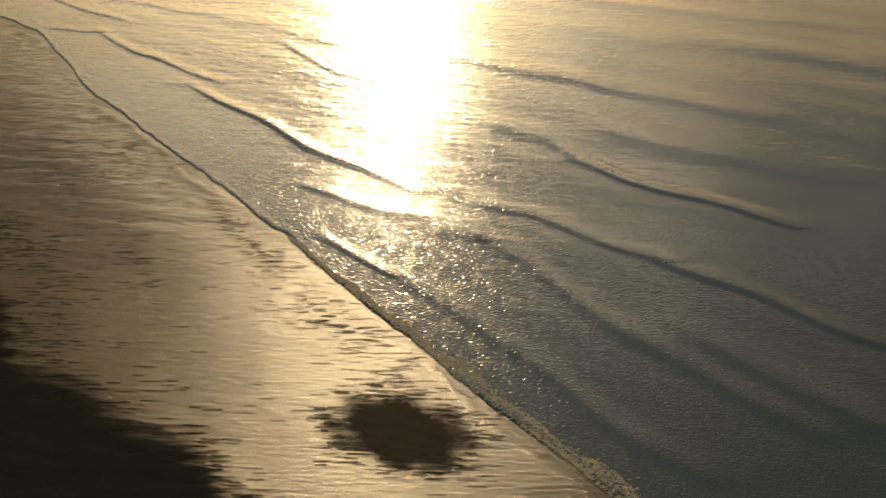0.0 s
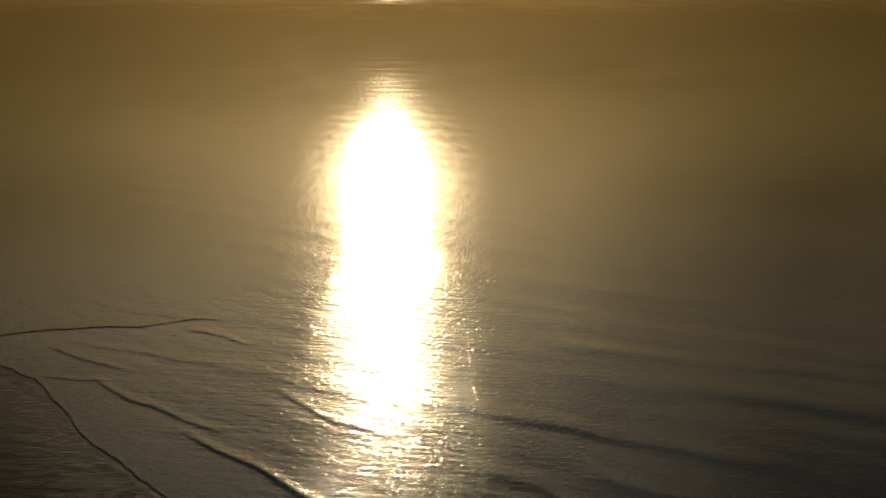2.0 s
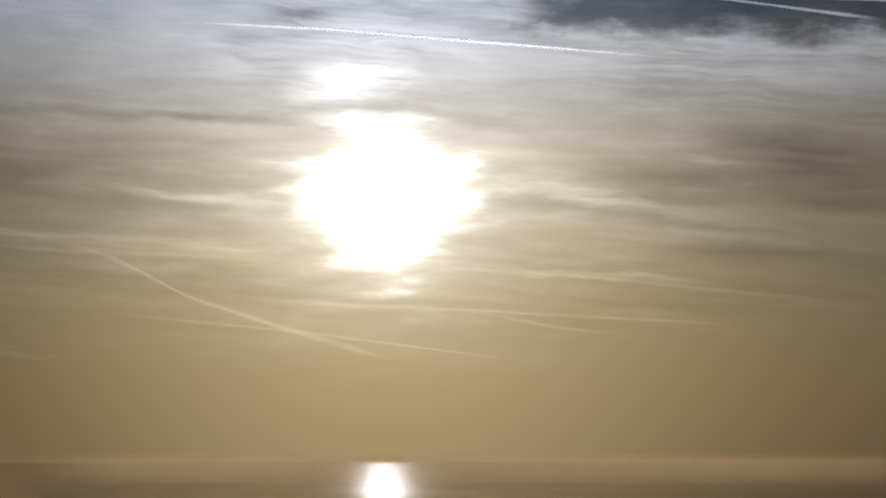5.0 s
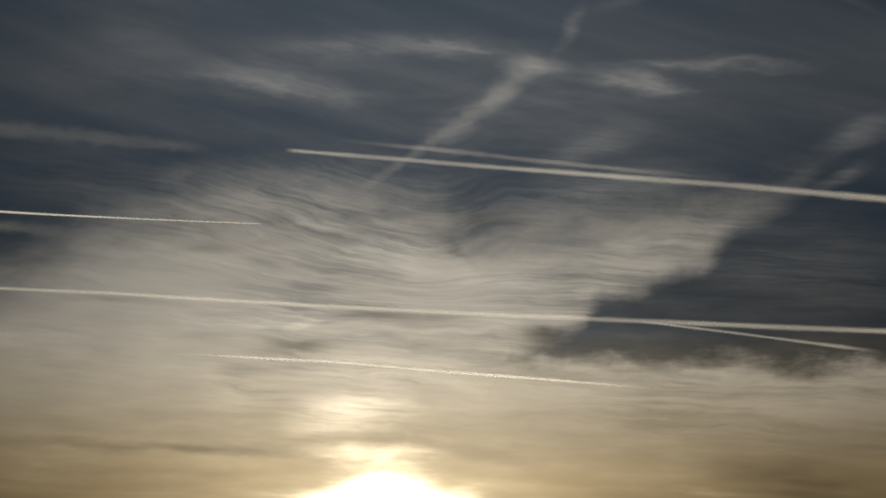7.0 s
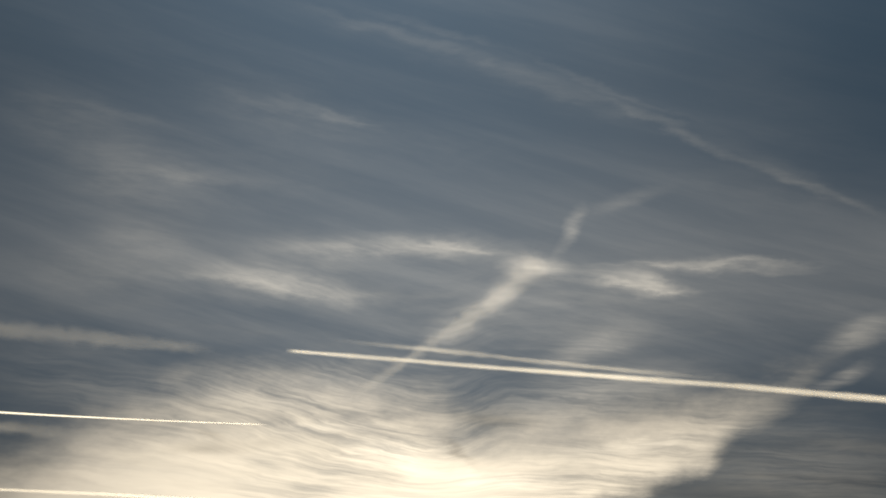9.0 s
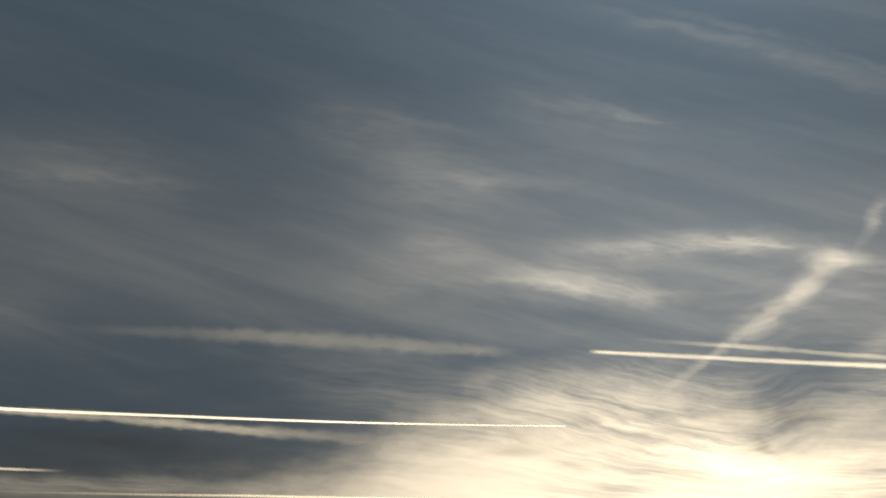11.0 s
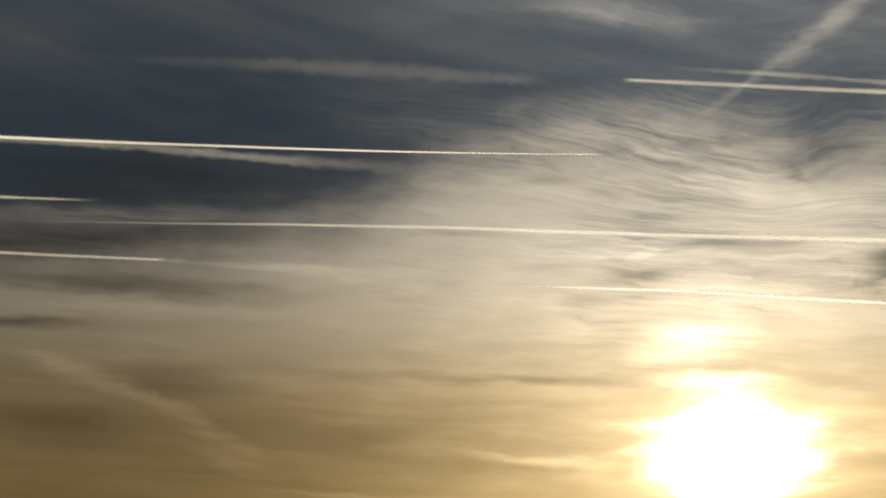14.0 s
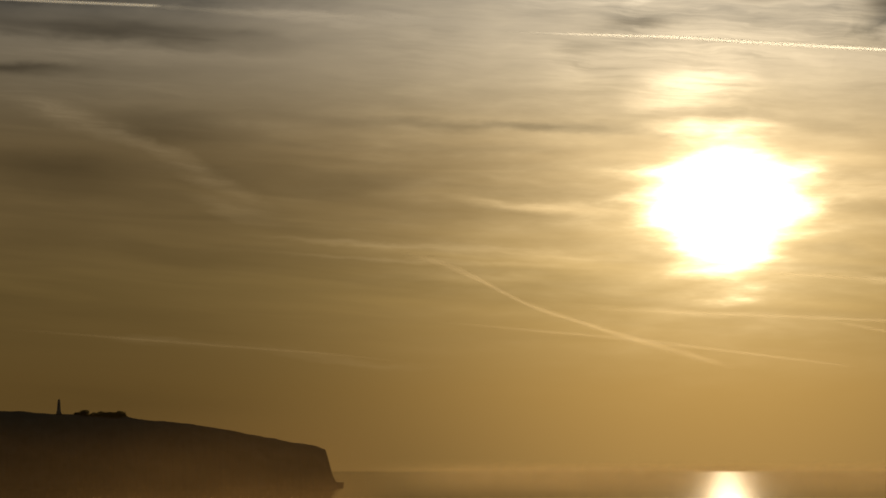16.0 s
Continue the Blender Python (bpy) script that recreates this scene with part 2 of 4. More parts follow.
    # veil edge in the west
    streak(-18.4, 8.40, -14.2, 7.05, 0.42, 0.12)
    streak(-15.4, 7.50, -11.2, 5.30, 0.36, 0.12)
    streak(-13.9, 5.97, -11.3, 5.25, 0.27, 0.08)
    streak(-18.62, 6.59, -14.69, 6.28, 0.81, -0.28)
    streak(-13.67, 6.74, -11.73, 5.99, 0.50, -0.10)
    streak(-18.82, 5.13, -14.53, 4.94, 0.58, -0.12)
    # fine lines below the veil
    streak(-6.56, 5.87, -3.34, 5.57, 0.14, 0.22)
    streak(-13.39, 5.10, -2.46, 4.44, 0.12, 0.12)
    streak(-12.74, 4.64, -2.72, 4.24, 0.10, 0.12)
    streak(-9.53, 4.31, -5.03, 4.01, 0.12, 0.07)
    streak(-7.34, 6.52, -3.47, 5.86, 0.15, 0.10)
    # slanting bands east of the sun
    streak(3.2, 5.80, 9.4, 4.70, 0.22, 0.14)
    streak(4.2, 4.62, 10.5, 4.25, 0.42, -0.26)
    streak(6.5, 5.75, 11.0, 5.35, 0.36, -0.24)
    # folds below the bank
    streak(-2.43, 10.69, 0.47, 10.38, 0.43, -0.20)
    streak(-4.13, 9.92, -2.12, 9.82, 0.21, -0.20)
    streak(2.06, 10.08, 2.76, 10.14, 0.39, -0.22)
    streak(-3.54, 10.33, -2.52, 10.62, 0.15, 0.28)
    streak(-8.91, 10.92, -6.28, 10.81, 0.17, -0.22)
    streak(-5.88, 12.49, -4.83, 12.32, 0.12, -0.18)
    streak(-2.47, 7.90, 0.15, 7.66, 0.23, -0.28)
    streak(-2.28, 8.09, -0.73, 8.26, 0.17, -0.20)
    # gaps and lights round the sun
    streak(-2.4, 10.68, 1.1, 10.40, 0.39, -0.26)
    streak(-4.2, 9.87, -2.5, 9.81, 0.21, -0.22)
    streak(1.5, 10.01, 2.7, 10.25, 0.43, -0.3)
    streak(-3.3, 7.77, -1.7, 7.95, 0.23, -0.3)
    streak(-0.0, 7.68, 2.2, 7.19, 0.50, -0.18)
    streak(-3.3, 8.17, -0.8, 8.56, 0.73, 0.75)
    streak(-3.3, 7.51, 0.4, 7.51, 0.23, 0.9)
    streak(-4.2, 9.47, 1.4, 9.24, 0.77, 0.2)
    streak(-7.0, 10.52, -2.5, 10.35, 0.46, 0.14)
    streak(-4.5, 10.44, -2.5, 10.67, 0.19, 0.16)
    streak(0.3, 6.24, 5.7, 5.32, 0.29, 0.22)
    streak(1.2, 5.43, 10.1, 4.42, 0.23, 0.12)
    streak(1.3, 6.40, 10.5, 5.95, 0.43, -0.26)
    streak(-2.8, 7.32, -2.1, 7.58, 0.27, -0.2)
    streak(6.1, 7.29, 10.5, 6.58, 0.77, -0.22)
    streak(-10.0, 7.12, -2.8, 6.91, 0.23, -0.18)
    streak(-5.2, 9.16, -4.7, 8.33, 0.77, 0.08)
    streak(-8.7, 5.98, -3.3, 5.40, 0.19, 0.12)
    streak(0.5, 6.52, 4.9, 5.61, 0.43, 0.22)
    streak(-0.2, 4.20, 6.9, 3.71, 0.17, 0.22)
    streak(-10.0, 4.87, -2.4, 4.38, 0.23, 0.12)
    streak(-7.7, 5.83, -3.1, 5.53, 0.15, 0.14)
    streak(-0.0, 4.82, 2.3, 4.47, 0.23, -0.22)
    streak(6.0, 7.00, 10.4, 5.91, 0.66, -0.36)
    streak(1.5, 5.30, 10.4, 4.71, 0.46, -0.14)
    streak(5.1, 6.69, 7.2, 6.51, 0.14, 0.16)
    streak(-5.8, 3.36, 1.5, 3.15, 0.15, 0.12)
    streak(-10.0, 4.19, -2.9, 3.86, 0.17, 0.07)
    streak(2.5, 4.98, 6.6, 4.63, 0.15, 0.1)
    # folds in the bank
    streak(0.2, 12.85, 2.4, 12.70, 0.40, -0.20)
    streak(0.0, 12.5, 0.8, 11.7, 0.22, -0.22)
    streak(-6.8, 12.0, -3.4, 12.3, 0.22, -0.22)
    streak(-4.5, 12.5, -0.6, 12.7, 0.25, 0.10)
    streak(-2.2, 12.1, 0.1, 11.9, 0.6, 0.16)
    streak(-0.5, 11.5, 3.0, 11.3, 0.3, 0.14)
    streak(2.6, 12.1, 6.4, 12.2, 0.3, 0.12)
    streak(-15.8, 2.79, -11.9, 2.43, 0.17, 0.07)
    streak(-13.6, 2.68, -7.2, 1.92, 0.15, 0.06)
    streak(-18.5, 1.50, -11.4, 1.14, 0.58, -0.08)
    high = g.step(el, 13.5, 15.5)
    wisp = m("MULTIPLY_ADD", g.step(fine, 0.34, 0.66), m("MULTIPLY_ADD", high, -0.65, 1.1), m("MULTIPLY_ADD", high, m("MULTIPLY_ADD", g.step(tear, 0.3, 0.72), 0.45, 0.05), 0.3))
    sky = g.scale(sky, m("SUBTRACT", 1.0, m("MULTIPLY", sums[False], m("MULTIPLY_ADD", g.step(v2, 0.3, 0.7), 0.8, 0.6)), clamp=True))
    sky = g.plus(sky, g.scale(cloud, m("MULTIPLY", m("MULTIPLY", sums[True], wisp), m("MULTIPLY_ADD", g.step(el, 10.0, 14.0), 0.9, 1.0))))
    # the sun's glow in the thin cloud
    blot = m("MULTIPLY_ADD", g.noise(g.vec(m("MULTIPLY", az, 0.5), m("MULTIPLY", el, 2.2), 9.0), 1.0, 4.0, 0.55), 1.1, 0.45)
    core_squash = m("MULTIPLY_ADD", g.step(m("ABSOLUTE", m("ADD", de, -0.25)), 0.45, 1.2), 0.75, 0.66)
    dcore = m("MULTIPLY", m("SQRT", m("ADD", m("MULTIPLY", m("MULTIPLY", da, da), core_squash), m("MULTIPLY", de, de))), blot)
    dblot = m("MULTIPLY", dist, blot)
    core = m("MULTIPLY", m("EXPONENT", m("MULTIPLY", m("POWER", m("DIVIDE", dcore, 0.90), 2.0), -1.0)), 14.0)
    halo = m("MULTIPLY", m("EXPONENT", m("MULTIPLY", dblot, -0.62)), 0.95)
    sky = g.plus(sky, g.scale(g.vec(1.0, 0.875, 0.63), m("MULTIPLY", m("ADD", core, halo), g.step(el, 0.5, 4.5))))
    clear = g.add("ShaderNodeTexSky", sky_type="NISHITA", sun_disc=False, sun_elevation=radians(SUN_EL),
                  sun_rotation=radians(SUN_AZ), air_density=1.0, dust_density=2.0)
    b1, b2 = g.add("ShaderNodeBackground"), g.add("ShaderNodeBackground")
    g.put(b1.inputs[0], clear.outputs[0])
    b1.inputs[1].default_value = 0.0002
    g.put(b2.inputs[0], sky)
    b2.inputs[1].default_value = 1.0
    both, out = g.add("ShaderNodeAddShader"), g.add("ShaderNodeOutputWorld")
    g.put(both.inputs[0], b1.outputs[0])
    g.put(both.inputs[1], b2.outputs[0])
    g.put(out.inputs[0], both.outputs[0])


build_sky()


# ---- materials ----
def material(name):
    mat = bpy.data.materials.new(name)
    mat.use_nodes = True
    return mat, Nodes(mat.node_tree)


def glossy(g, colour, rough, bump, strength, reach, ior, share=1.0, broad=None, broad_rough=0.42, flat=False, tails="BECKMANN"):
    """A wet surface: a dull body under a clear film."""
    b, fr = g.add("ShaderNodeBump"), g.add("ShaderNodeFresnel")
    g.put(b.inputs["Height"], bump)
    b.inputs["Strength"].default_value, b.inputs["Distance"].default_value = strength, reach
    body, film = g.add("ShaderNodeBsdfDiffuse"), g.add("ShaderNodeBsdfGlossy", distribution="BECKMANN")
    g.put(body.inputs["Color"], colour)
    g.put(film.inputs["Roughness"], rough)
    fr.inputs["IOR"].default_value = ior
    for node in (body, film, fr):
        g.put(node.inputs["Normal"], b.outputs[0])
    mx = g.add("ShaderNodeMixShader")
    g.put(mx.inputs[0], g.m("MULTIPLY", fr.outputs[0], share))
    g.put(mx.inputs[1], body.outputs[0])
    g.put(mx.inputs[2], film.outputs[0])
    if broad is not None:
        dull, top = g.add("ShaderNodeBsdfGlossy", distribution=tails), g.add("ShaderNodeMixShader")
        g.put(dull.inputs["Roughness"], broad_rough)
        if not flat:
            g.put(dull.inputs["Normal"], b.outputs[0])
        g.put(top.inputs[0], g.m("MULTIPLY", fr.outputs[0], broad))
        g.put(top.inputs[1], mx.outputs[0])
        g.put(top.inputs[2], dull.outputs[0])
        mx = top
    g.put(g.add("ShaderNodeOutputMaterial").inputs[0], mx.outputs[0])


def water_material():
    mat, g = material("sea_water")
    m = g.m
    pos = g.add("ShaderNodeNewGeometry").outputs["Position"]
    x, y, z = g.split(pos)
    # a calm slick at sea, set by angle below the eye; ragged, streaky edges
    ragged = g.noise(g.vec(m("MULTIPLY", x, 0.012), m("MULTIPLY", y, 0.0035), 0), 1.0, 5.0, 0.65)
    dip = m("DIVIDE", 1604.0, m("MAXIMUM", y, 60.0))
    lanes = g.noise(g.vec(m("MULTIPLY", x, 0.06), m("MULTIPLY", dip, 20.0), 3.0), 1.0, 4.0, 0.65)
    drop = m("ADD", dip, m("MULTIPLY_ADD", ragged, 1.3, -0.65))
    edge = m("ADD", drop, m("MULTIPLY_ADD", lanes, m("MULTIPLY_ADD", g.step(dip, 1.2, 2.6), 1.2, 0.8), m("MULTIPLY_ADD", g.step(dip, 1.2, 2.6), -0.6, -0.4)))
    slick = m("MULTIPLY", g.step(edge, 0.85, 1.55), m("SUBTRACT", 1.0, g.step(edge, 3.25, 4.2)))
    hushed = m("MULTIPLY", g.step(edge, 0.85, 1.55), m("SUBTRACT", 1.0, m("POWER", g.step(edge, 2.1, 4.4), 2.6)))
    shade = m("MULTIPLY", g.step(edge, 0.85, 1.8), m("SUBTRACT", 1.0, g.step(drop, 1.8, 5.0)))
    wind = g.noise(g.vec(m("MULTIPLY", x, 0.01), m("MULTIPLY", y, 0.03), 4.0), 1.0, 4.0)
    rough = m("MULTIPLY_ADD", g.step(y, 120.0, 420.0), 0.036, m("MULTIPLY_ADD", wind, 0.025, 0.03))
    rough = m("MULTIPLY", rough, m("MULTIPLY", m("MULTIPLY_ADD", lanes, 0.7, 0.65), m("SUBTRACT", 1.0, m("MULTIPLY", slick, 0.70))))
    rough = m("MULTIPLY", rough, m("MULTIPLY_ADD", g.step(dip, 0.1, 1.1), 0.45, m("MULTIPLY_ADD", g.step(dip, 1.8, 3.0), -0.42, 0.8)))
    # rougher off to the east, which spreads and lightens the reflection
    rough = m("MULTIPLY_ADD", m("MULTIPLY", g.step(x, 4.0, 15.0), m("MULTIPLY", g.step(y, 95.0, 140.0), m("SUBTRACT", 1.0, g.step(y, 190.0, 330.0)))), 0.12, rough)
    # ripples across the wind: short inshore, farther out stretched along the camera's view
    u = m("ADD", m("MULTIPLY", x, 0.80), m("MULTIPLY", y, 0.6))
    w = m("SUBTRACT", m("MULTIPLY", y, 0.80), m("MULTIPLY", x, 0.6))
    r1 = g.noise(g.vec(m("MULTIPLY", u, 2.6), m("MULTIPLY", w, 0.9), 0), 1.0, 3.0, 0.55)
    r2 = g.noise(g.vec(m("MULTIPLY", x, 6.5), m("MULTIPLY", y, 4.6), 2.0), 1.0, 1.0, 0.5)
    r3 = m("MAXIMUM", m("ADD", g.noise(g.vec(m("MULTIPLY", x, 6.0), m("MULTIPLY", y, 3.6), 7.0), 1.0, 0.0), -0.60), 0.0)
    r4 = m("MAXIMUM", m("ADD", g.noise(g.vec(m("MULTIPLY", x, 3.2), m("MULTIPLY", y, 1.5), 9.0), 1.0, 0.0), -0.60), 0.0)
    r4 = m("MULTIPLY", r4, m("MULTIPLY", g.step(y, 105.0, 150.0), m("SUBTRACT", 1.0, g.step(y, 190.0, 320.0))))
    r5 = g.noise(g.vec(m("MULTIPLY", x, 2.6), m("MULTIPLY", y, 0.8), 11.0), 1.0, 3.0, 0.6)
    r5 = m("MULTIPLY", r5, m("MULTIPLY", g.step(y, 125.0, 210.0), m("SUBTRACT", 1.0, g.step(y, 600.0, 900.0))))
    r6 = g.noise(g.vec(m("MULTIPLY", x, 0.36), m("MULTIPLY", y, 0.022), 13.0), 1.0, 2.0, 0.6)
    r6 = m("MULTIPLY", r6, g.step(y, 500.0, 1100.0))
    r7 = m("MAXIMUM", m("ADD", g.noise(g.vec(m("MULTIPLY", x, 2.6), m("MULTIPLY", y, 0.55), 19.0), 1.0, 1.0), -0.64), 0.0)
    r7 = m("MULTIPLY", r7, m("MULTIPLY", g.step(y, 130.0, 190.0), m("SUBTRACT", 1.0, g.step(y, 330.0, 520.0))))
    near = m("SUBTRACT", 1.0, g.step(y, 140.0, 420.0))
    calm = m("SUBTRACT", 1.0, m("MULTIPLY", m("MULTIPLY", g.step(x, 2.0, 10.0), g.step(y, 95.0, 125.0)), 0.8))
    calm = m("MULTIPLY", calm, m("MULTIPLY_ADD", g.step(y, 128.0, 230.0), -0.6, 1.0))
    h = m("MULTIPLY_ADD", m("MULTIPLY", m("MULTIPLY", r3, m("MULTIPLY_ADD", g.step(x, 1.5, 7.0), -0.75, 1.0)), m("SUBTRACT", 1.0, g.step(y, 105.0, 170.0))), 0.034, m("MULTIPLY_ADD", r4, 0.06, m("MULTIPLY", r1, m("MULTIPLY", calm, 0.0065))))
    h = m("ADD", h, m("MULTIPLY", r2, m("MULTIPLY", calm, m("MULTIPLY_ADD", g.step(wind, 0.35, 0.65), 0.006, 0.010))))
    h = m("MULTIPLY", h, m("MULTIPLY_ADD", near, 0.85, 0.15))
    rippled = m("SUBTRACT", 1.0, slick)
    h = m("MULTIPLY_ADD", m("MULTIPLY", r5, rippled), 0.012, m("MULTIPLY_ADD", m("MULTIPLY", r6, rippled), 0.03, m("MULTIPLY_ADD", r7, 0.05, h)))
    tint = g.mix(g.noise(pos, 0.05, 3.0), (0.030, 0.034, 0.030), (0.048, 0.046, 0.036))
    # mirror share set by distance and cut in the slick to match brightness
    share = m("MULTIPLY_ADD", g.step(y, 110.0, 230.0), 0.16, m("MULTIPLY_ADD", g.step(y, 75.0, 115.0), 0.06, 0.66))
    share = m("MULTIPLY", m("MULTIPLY", share, m("SUBTRACT", 1.0, m("MULTIPLY", shade, 0.32))), m("MULTIPLY_ADD", g.step(drop, 0.3, 1.0), -0.1, 1.0))
    # reflection cut to the east by bearing from the eye, to darken it
    east = m("MULTIPLY", g.step(m("DIVIDE", x, y), 0.03, 0.15), m("MULTIPLY", g.step(y, 150.0, 215.0), m("SUBTRACT", 1.0, g.step(y, 230.0, 460.0))))
    share = m("MULTIPLY", share, m("SUBTRACT", 1.0, m("MULTIPLY", east, m("MULTIPLY_ADD", ragged, 0.26, 0.18))))
    glint = g.noise(g.vec(m("MULTIPLY", x, 2.2), m("MULTIPLY", y, 0.4), 17.0), 1.0, 2.0, 0.6)
    glint = m("MULTIPLY_ADD", m("POWER", g.step(glint, 0.3, 0.75), 1.6), 2.0, 0.35)
    glossy(g, tint, rough, h, 0.8, 1.0, 1.33, share, m("MULTIPLY", m("MULTIPLY", m("SUBTRACT", 1.0, hushed), glint), m("MULTIPLY_ADD", near, 0.025, 0.011)), m("MULTIPLY_ADD", near, -0.06, 0.23), tails="GGX")
    return mat


def sand_material():
    mat, g = material("wet_sand")
    m = g.m
    pos = g.add("ShaderNodeNewGeometry").outputs["Position"]
    x, y, z = g.split(pos)
    ripple = g.noise(g.vec(m("MULTIPLY", x, 0.9), m("MULTIPLY", y, 3.2), 0), 1.0, 6.0, 0.66, 0.2)
    grain = g.noise(pos, 40.0, 3.0, 0.6)
    damp = g.noise(g.vec(m("MULTIPLY", x, 0.12), m("MULTIPLY", y, 0.05), 1.0), 1.0, 4.0, 0.55)
    colour = g.mix(damp, (0.085, 0.060, 0.033), (0.15, 0.108, 0.062))
    colour = g.mix(m("MULTIPLY", grain, 0.25), colour, (0.06, 0.042, 0.026))
    rough = m("MULTIPLY_ADD", g.step(damp, 0.35, 0.7), 0.06, 0.2)
    rough = m("MULTIPLY_ADD", g.step(ripple, 0.5, 0.75), 0.08, rough)
    h = m("ADD", m("MULTIPLY", ripple, 0.075), m("MULTIPLY", grain, 0.003))
    wet = g.add("ShaderNodeAttribute", attribute_name="wet").outputs["Fac"]
    sheen = m("MULTIPLY", m("MULTIPLY_ADD", wet, 0.19, 0.19), m("MULTIPLY_ADD", g.step(ripple, 0.46, 0.58), -0.72, 1.0))
    glossy(g, colour, rough, h, 0.8, 1.0, 1.33, 0.018, sheen, 0.11, True)
    return mat


def rough_material(name, dark, light, scale, bump=0.05, rough=0.95, thin=False):
    mat, g = material(name)
    pos = g.add("ShaderNodeNewGeometry").outputs["Position"]
    a, b = g.noise(pos, scale, 6.0, 0.6), g.noise(pos, scale * 0.13, 3.0)
    colour = g.mix(g.m("MULTIPLY_ADD", a, 0.6, g.m("MULTIPLY", b, 0.4)), dark, light)
    b2, body = g.add("ShaderNodeBump"), g.add("ShaderNodeBsdfDiffuse")
    g.put(b2.inputs["Height"], a)
    b2.inputs["Strength"].default_value, b2.inputs["Distance"].default_value = 0.6, bump
    g.put(body.inputs["Color"], colour)
    g.put(body.inputs["Roughness"], rough)
    g.put(body.inputs["Normal"], b2.outputs[0])
    end = body.outputs[0]
    if thin:
        # cover thins towards the rim, broken up by noise
        x, y, z = g.split(pos)
        cover = g.add("ShaderNodeAttribute", attribute_name="cover").outputs["Fac"]
        strewn = g.noise(g.vec(g.m("MULTIPLY", x, 1.5), g.m("MULTIPLY", y, 3.0), 0), 1.0, 7.0, 0.68)
        mx = g.add("ShaderNodeMixShader")
        g.put(mx.inputs[0], g.step(g.m("ADD", cover, g.m("MULTIPLY_ADD", strewn, 0.9, -0.45)), 0.1, 0.95))
        g.put(mx.inputs[1], g.add("ShaderNodeBsdfTransparent").outputs[0])
        g.put(mx.inputs[2], end)
        end = mx.outputs[0]
    g.put(g.add("ShaderNodeOutputMaterial").inputs[0], end)
    return mat


def vapour_material(name, density, fray, grain, tint=(0.85, 0.92, 1.0)):
    """Ice vapour in the given tint that the sun shines through; thin towards its rim."""
    mat, g = material(name)
    m = g.m
    u, v, _ = g.split(g.add("ShaderNodeUVMap", uv_map="along").outputs[0])
    fade = g.add("ShaderNodeAttribute", attribute_name="fade").outputs["Fac"]
    side = m("ABSOLUTE", m("MULTIPLY_ADD", v, 2.0, -1.0))
    n1 = g.noise(g.vec(m("MULTIPLY", u, grain), m("MULTIPLY", v, 1.3), 0), 1.0, 4.0, 0.55, 0.4)
    n2 = g.noise(g.vec(m("MULTIPLY", u, grain * 0.22), m("MULTIPLY", v, 0.5), 4), 1.0, 3.0)
    rim = m("SUBTRACT", 1.0, m("ADD", side, m("MULTIPLY", m("SUBTRACT", n1, 0.5), fray)), clamp=True)
    body = m("POWER", g.step(rim, 0.0, 0.9), 0.9)
    body = m("MULTIPLY", body, m("MULTIPLY_ADD", g.step(n2, 0.3, 0.7), 0.5, 0.5))
    alpha = m("MULTIPLY", m("MULTIPLY", body, fade), density, clamp=True)
    tr, tl, mx = g.add("ShaderNodeBsdfTransparent"), g.add("ShaderNodeBsdfTranslucent"), g.add("ShaderNodeAddShader")
    g.put(tl.inputs[0], g.scale(g.vec(*tint), alpha))
    g.put(tr.inputs[0], g.mix(alpha, (1.0, 1.0, 1.0), (0.8, 0.8, 0.8)))
    g.put(mx.inputs[0], tr.outputs[0])
    g.put(mx.inputs[1], tl.outputs[0])
    g.put(g.add("ShaderNodeOutputMaterial").inputs[0], mx.outputs[0])
    return mat


WATER, SAND = water_material(), sand_material()
DARK_BANK = rough_material("dark_bank", (0.028, 0.021, 0.014), (0.068, 0.05, 0.034), 6.0, thin=True)
BED = rough_material("dark_bed", (0.06, 0.043, 0.025), (0.15, 0.105, 0.06), 9.0, 0.02, thin=True)
FLECK = rough_material("shade_fleck", (0.10, 0.066, 0.034), (0.23, 0.155, 0.083), 14.0, 0.02, thin=True)
CHALK = rough_material("headland_earth", (0.05, 0.05, 0.032), (0.20, 0.18, 0.14), 0.06, 1.0)
FOAM = rough_material("froth", (0.50, 0.39, 0.24), (0.80, 0.68, 0.48), 20.0, 0.004)
STONE = rough_material("weathered_granite", (0.16, 0.15, 0.13), (0.30, 0.28, 0.25), 1.5)
LEAF = rough_material("hawthorn_leaves", (0.03, 0.05, 0.02), (0.07, 0.09, 0.035), 2.0)
BARK = rough_material("bark", (0.05, 0.04, 0.03), (0.12, 0.09, 0.07), 5.0)
FRESH = vapour_material("fresh_trail", 1.0, 0.0, 0.6)
TRAIL = vapour_material("trail", 0.5, 0.2, 0.8)
FRAY = vapour_material("frayed_trail", 0.2, 1.1, 2.0)
OLD = vapour_material("spread_trail", 0.075, 1.5, 2.2)
PUFFY = vapour_material("puffy_trail", 0.095, 2.2, 3.2)
# low trails: the warm light of the haze is put into their tint
FAINT = vapour_material("faint_trail", 0.14, 1.1, 0.8, (1.0, 0.88, 0.70))
WISP = vapour_material("wisp_trail", 0.04, 1.1, 0.8, (1.0, 0.88, 0.70))
HAZY = vapour_material("hazy_trail", 0.20, 1.1, 1.2, (1.0, 0.88, 0.70))


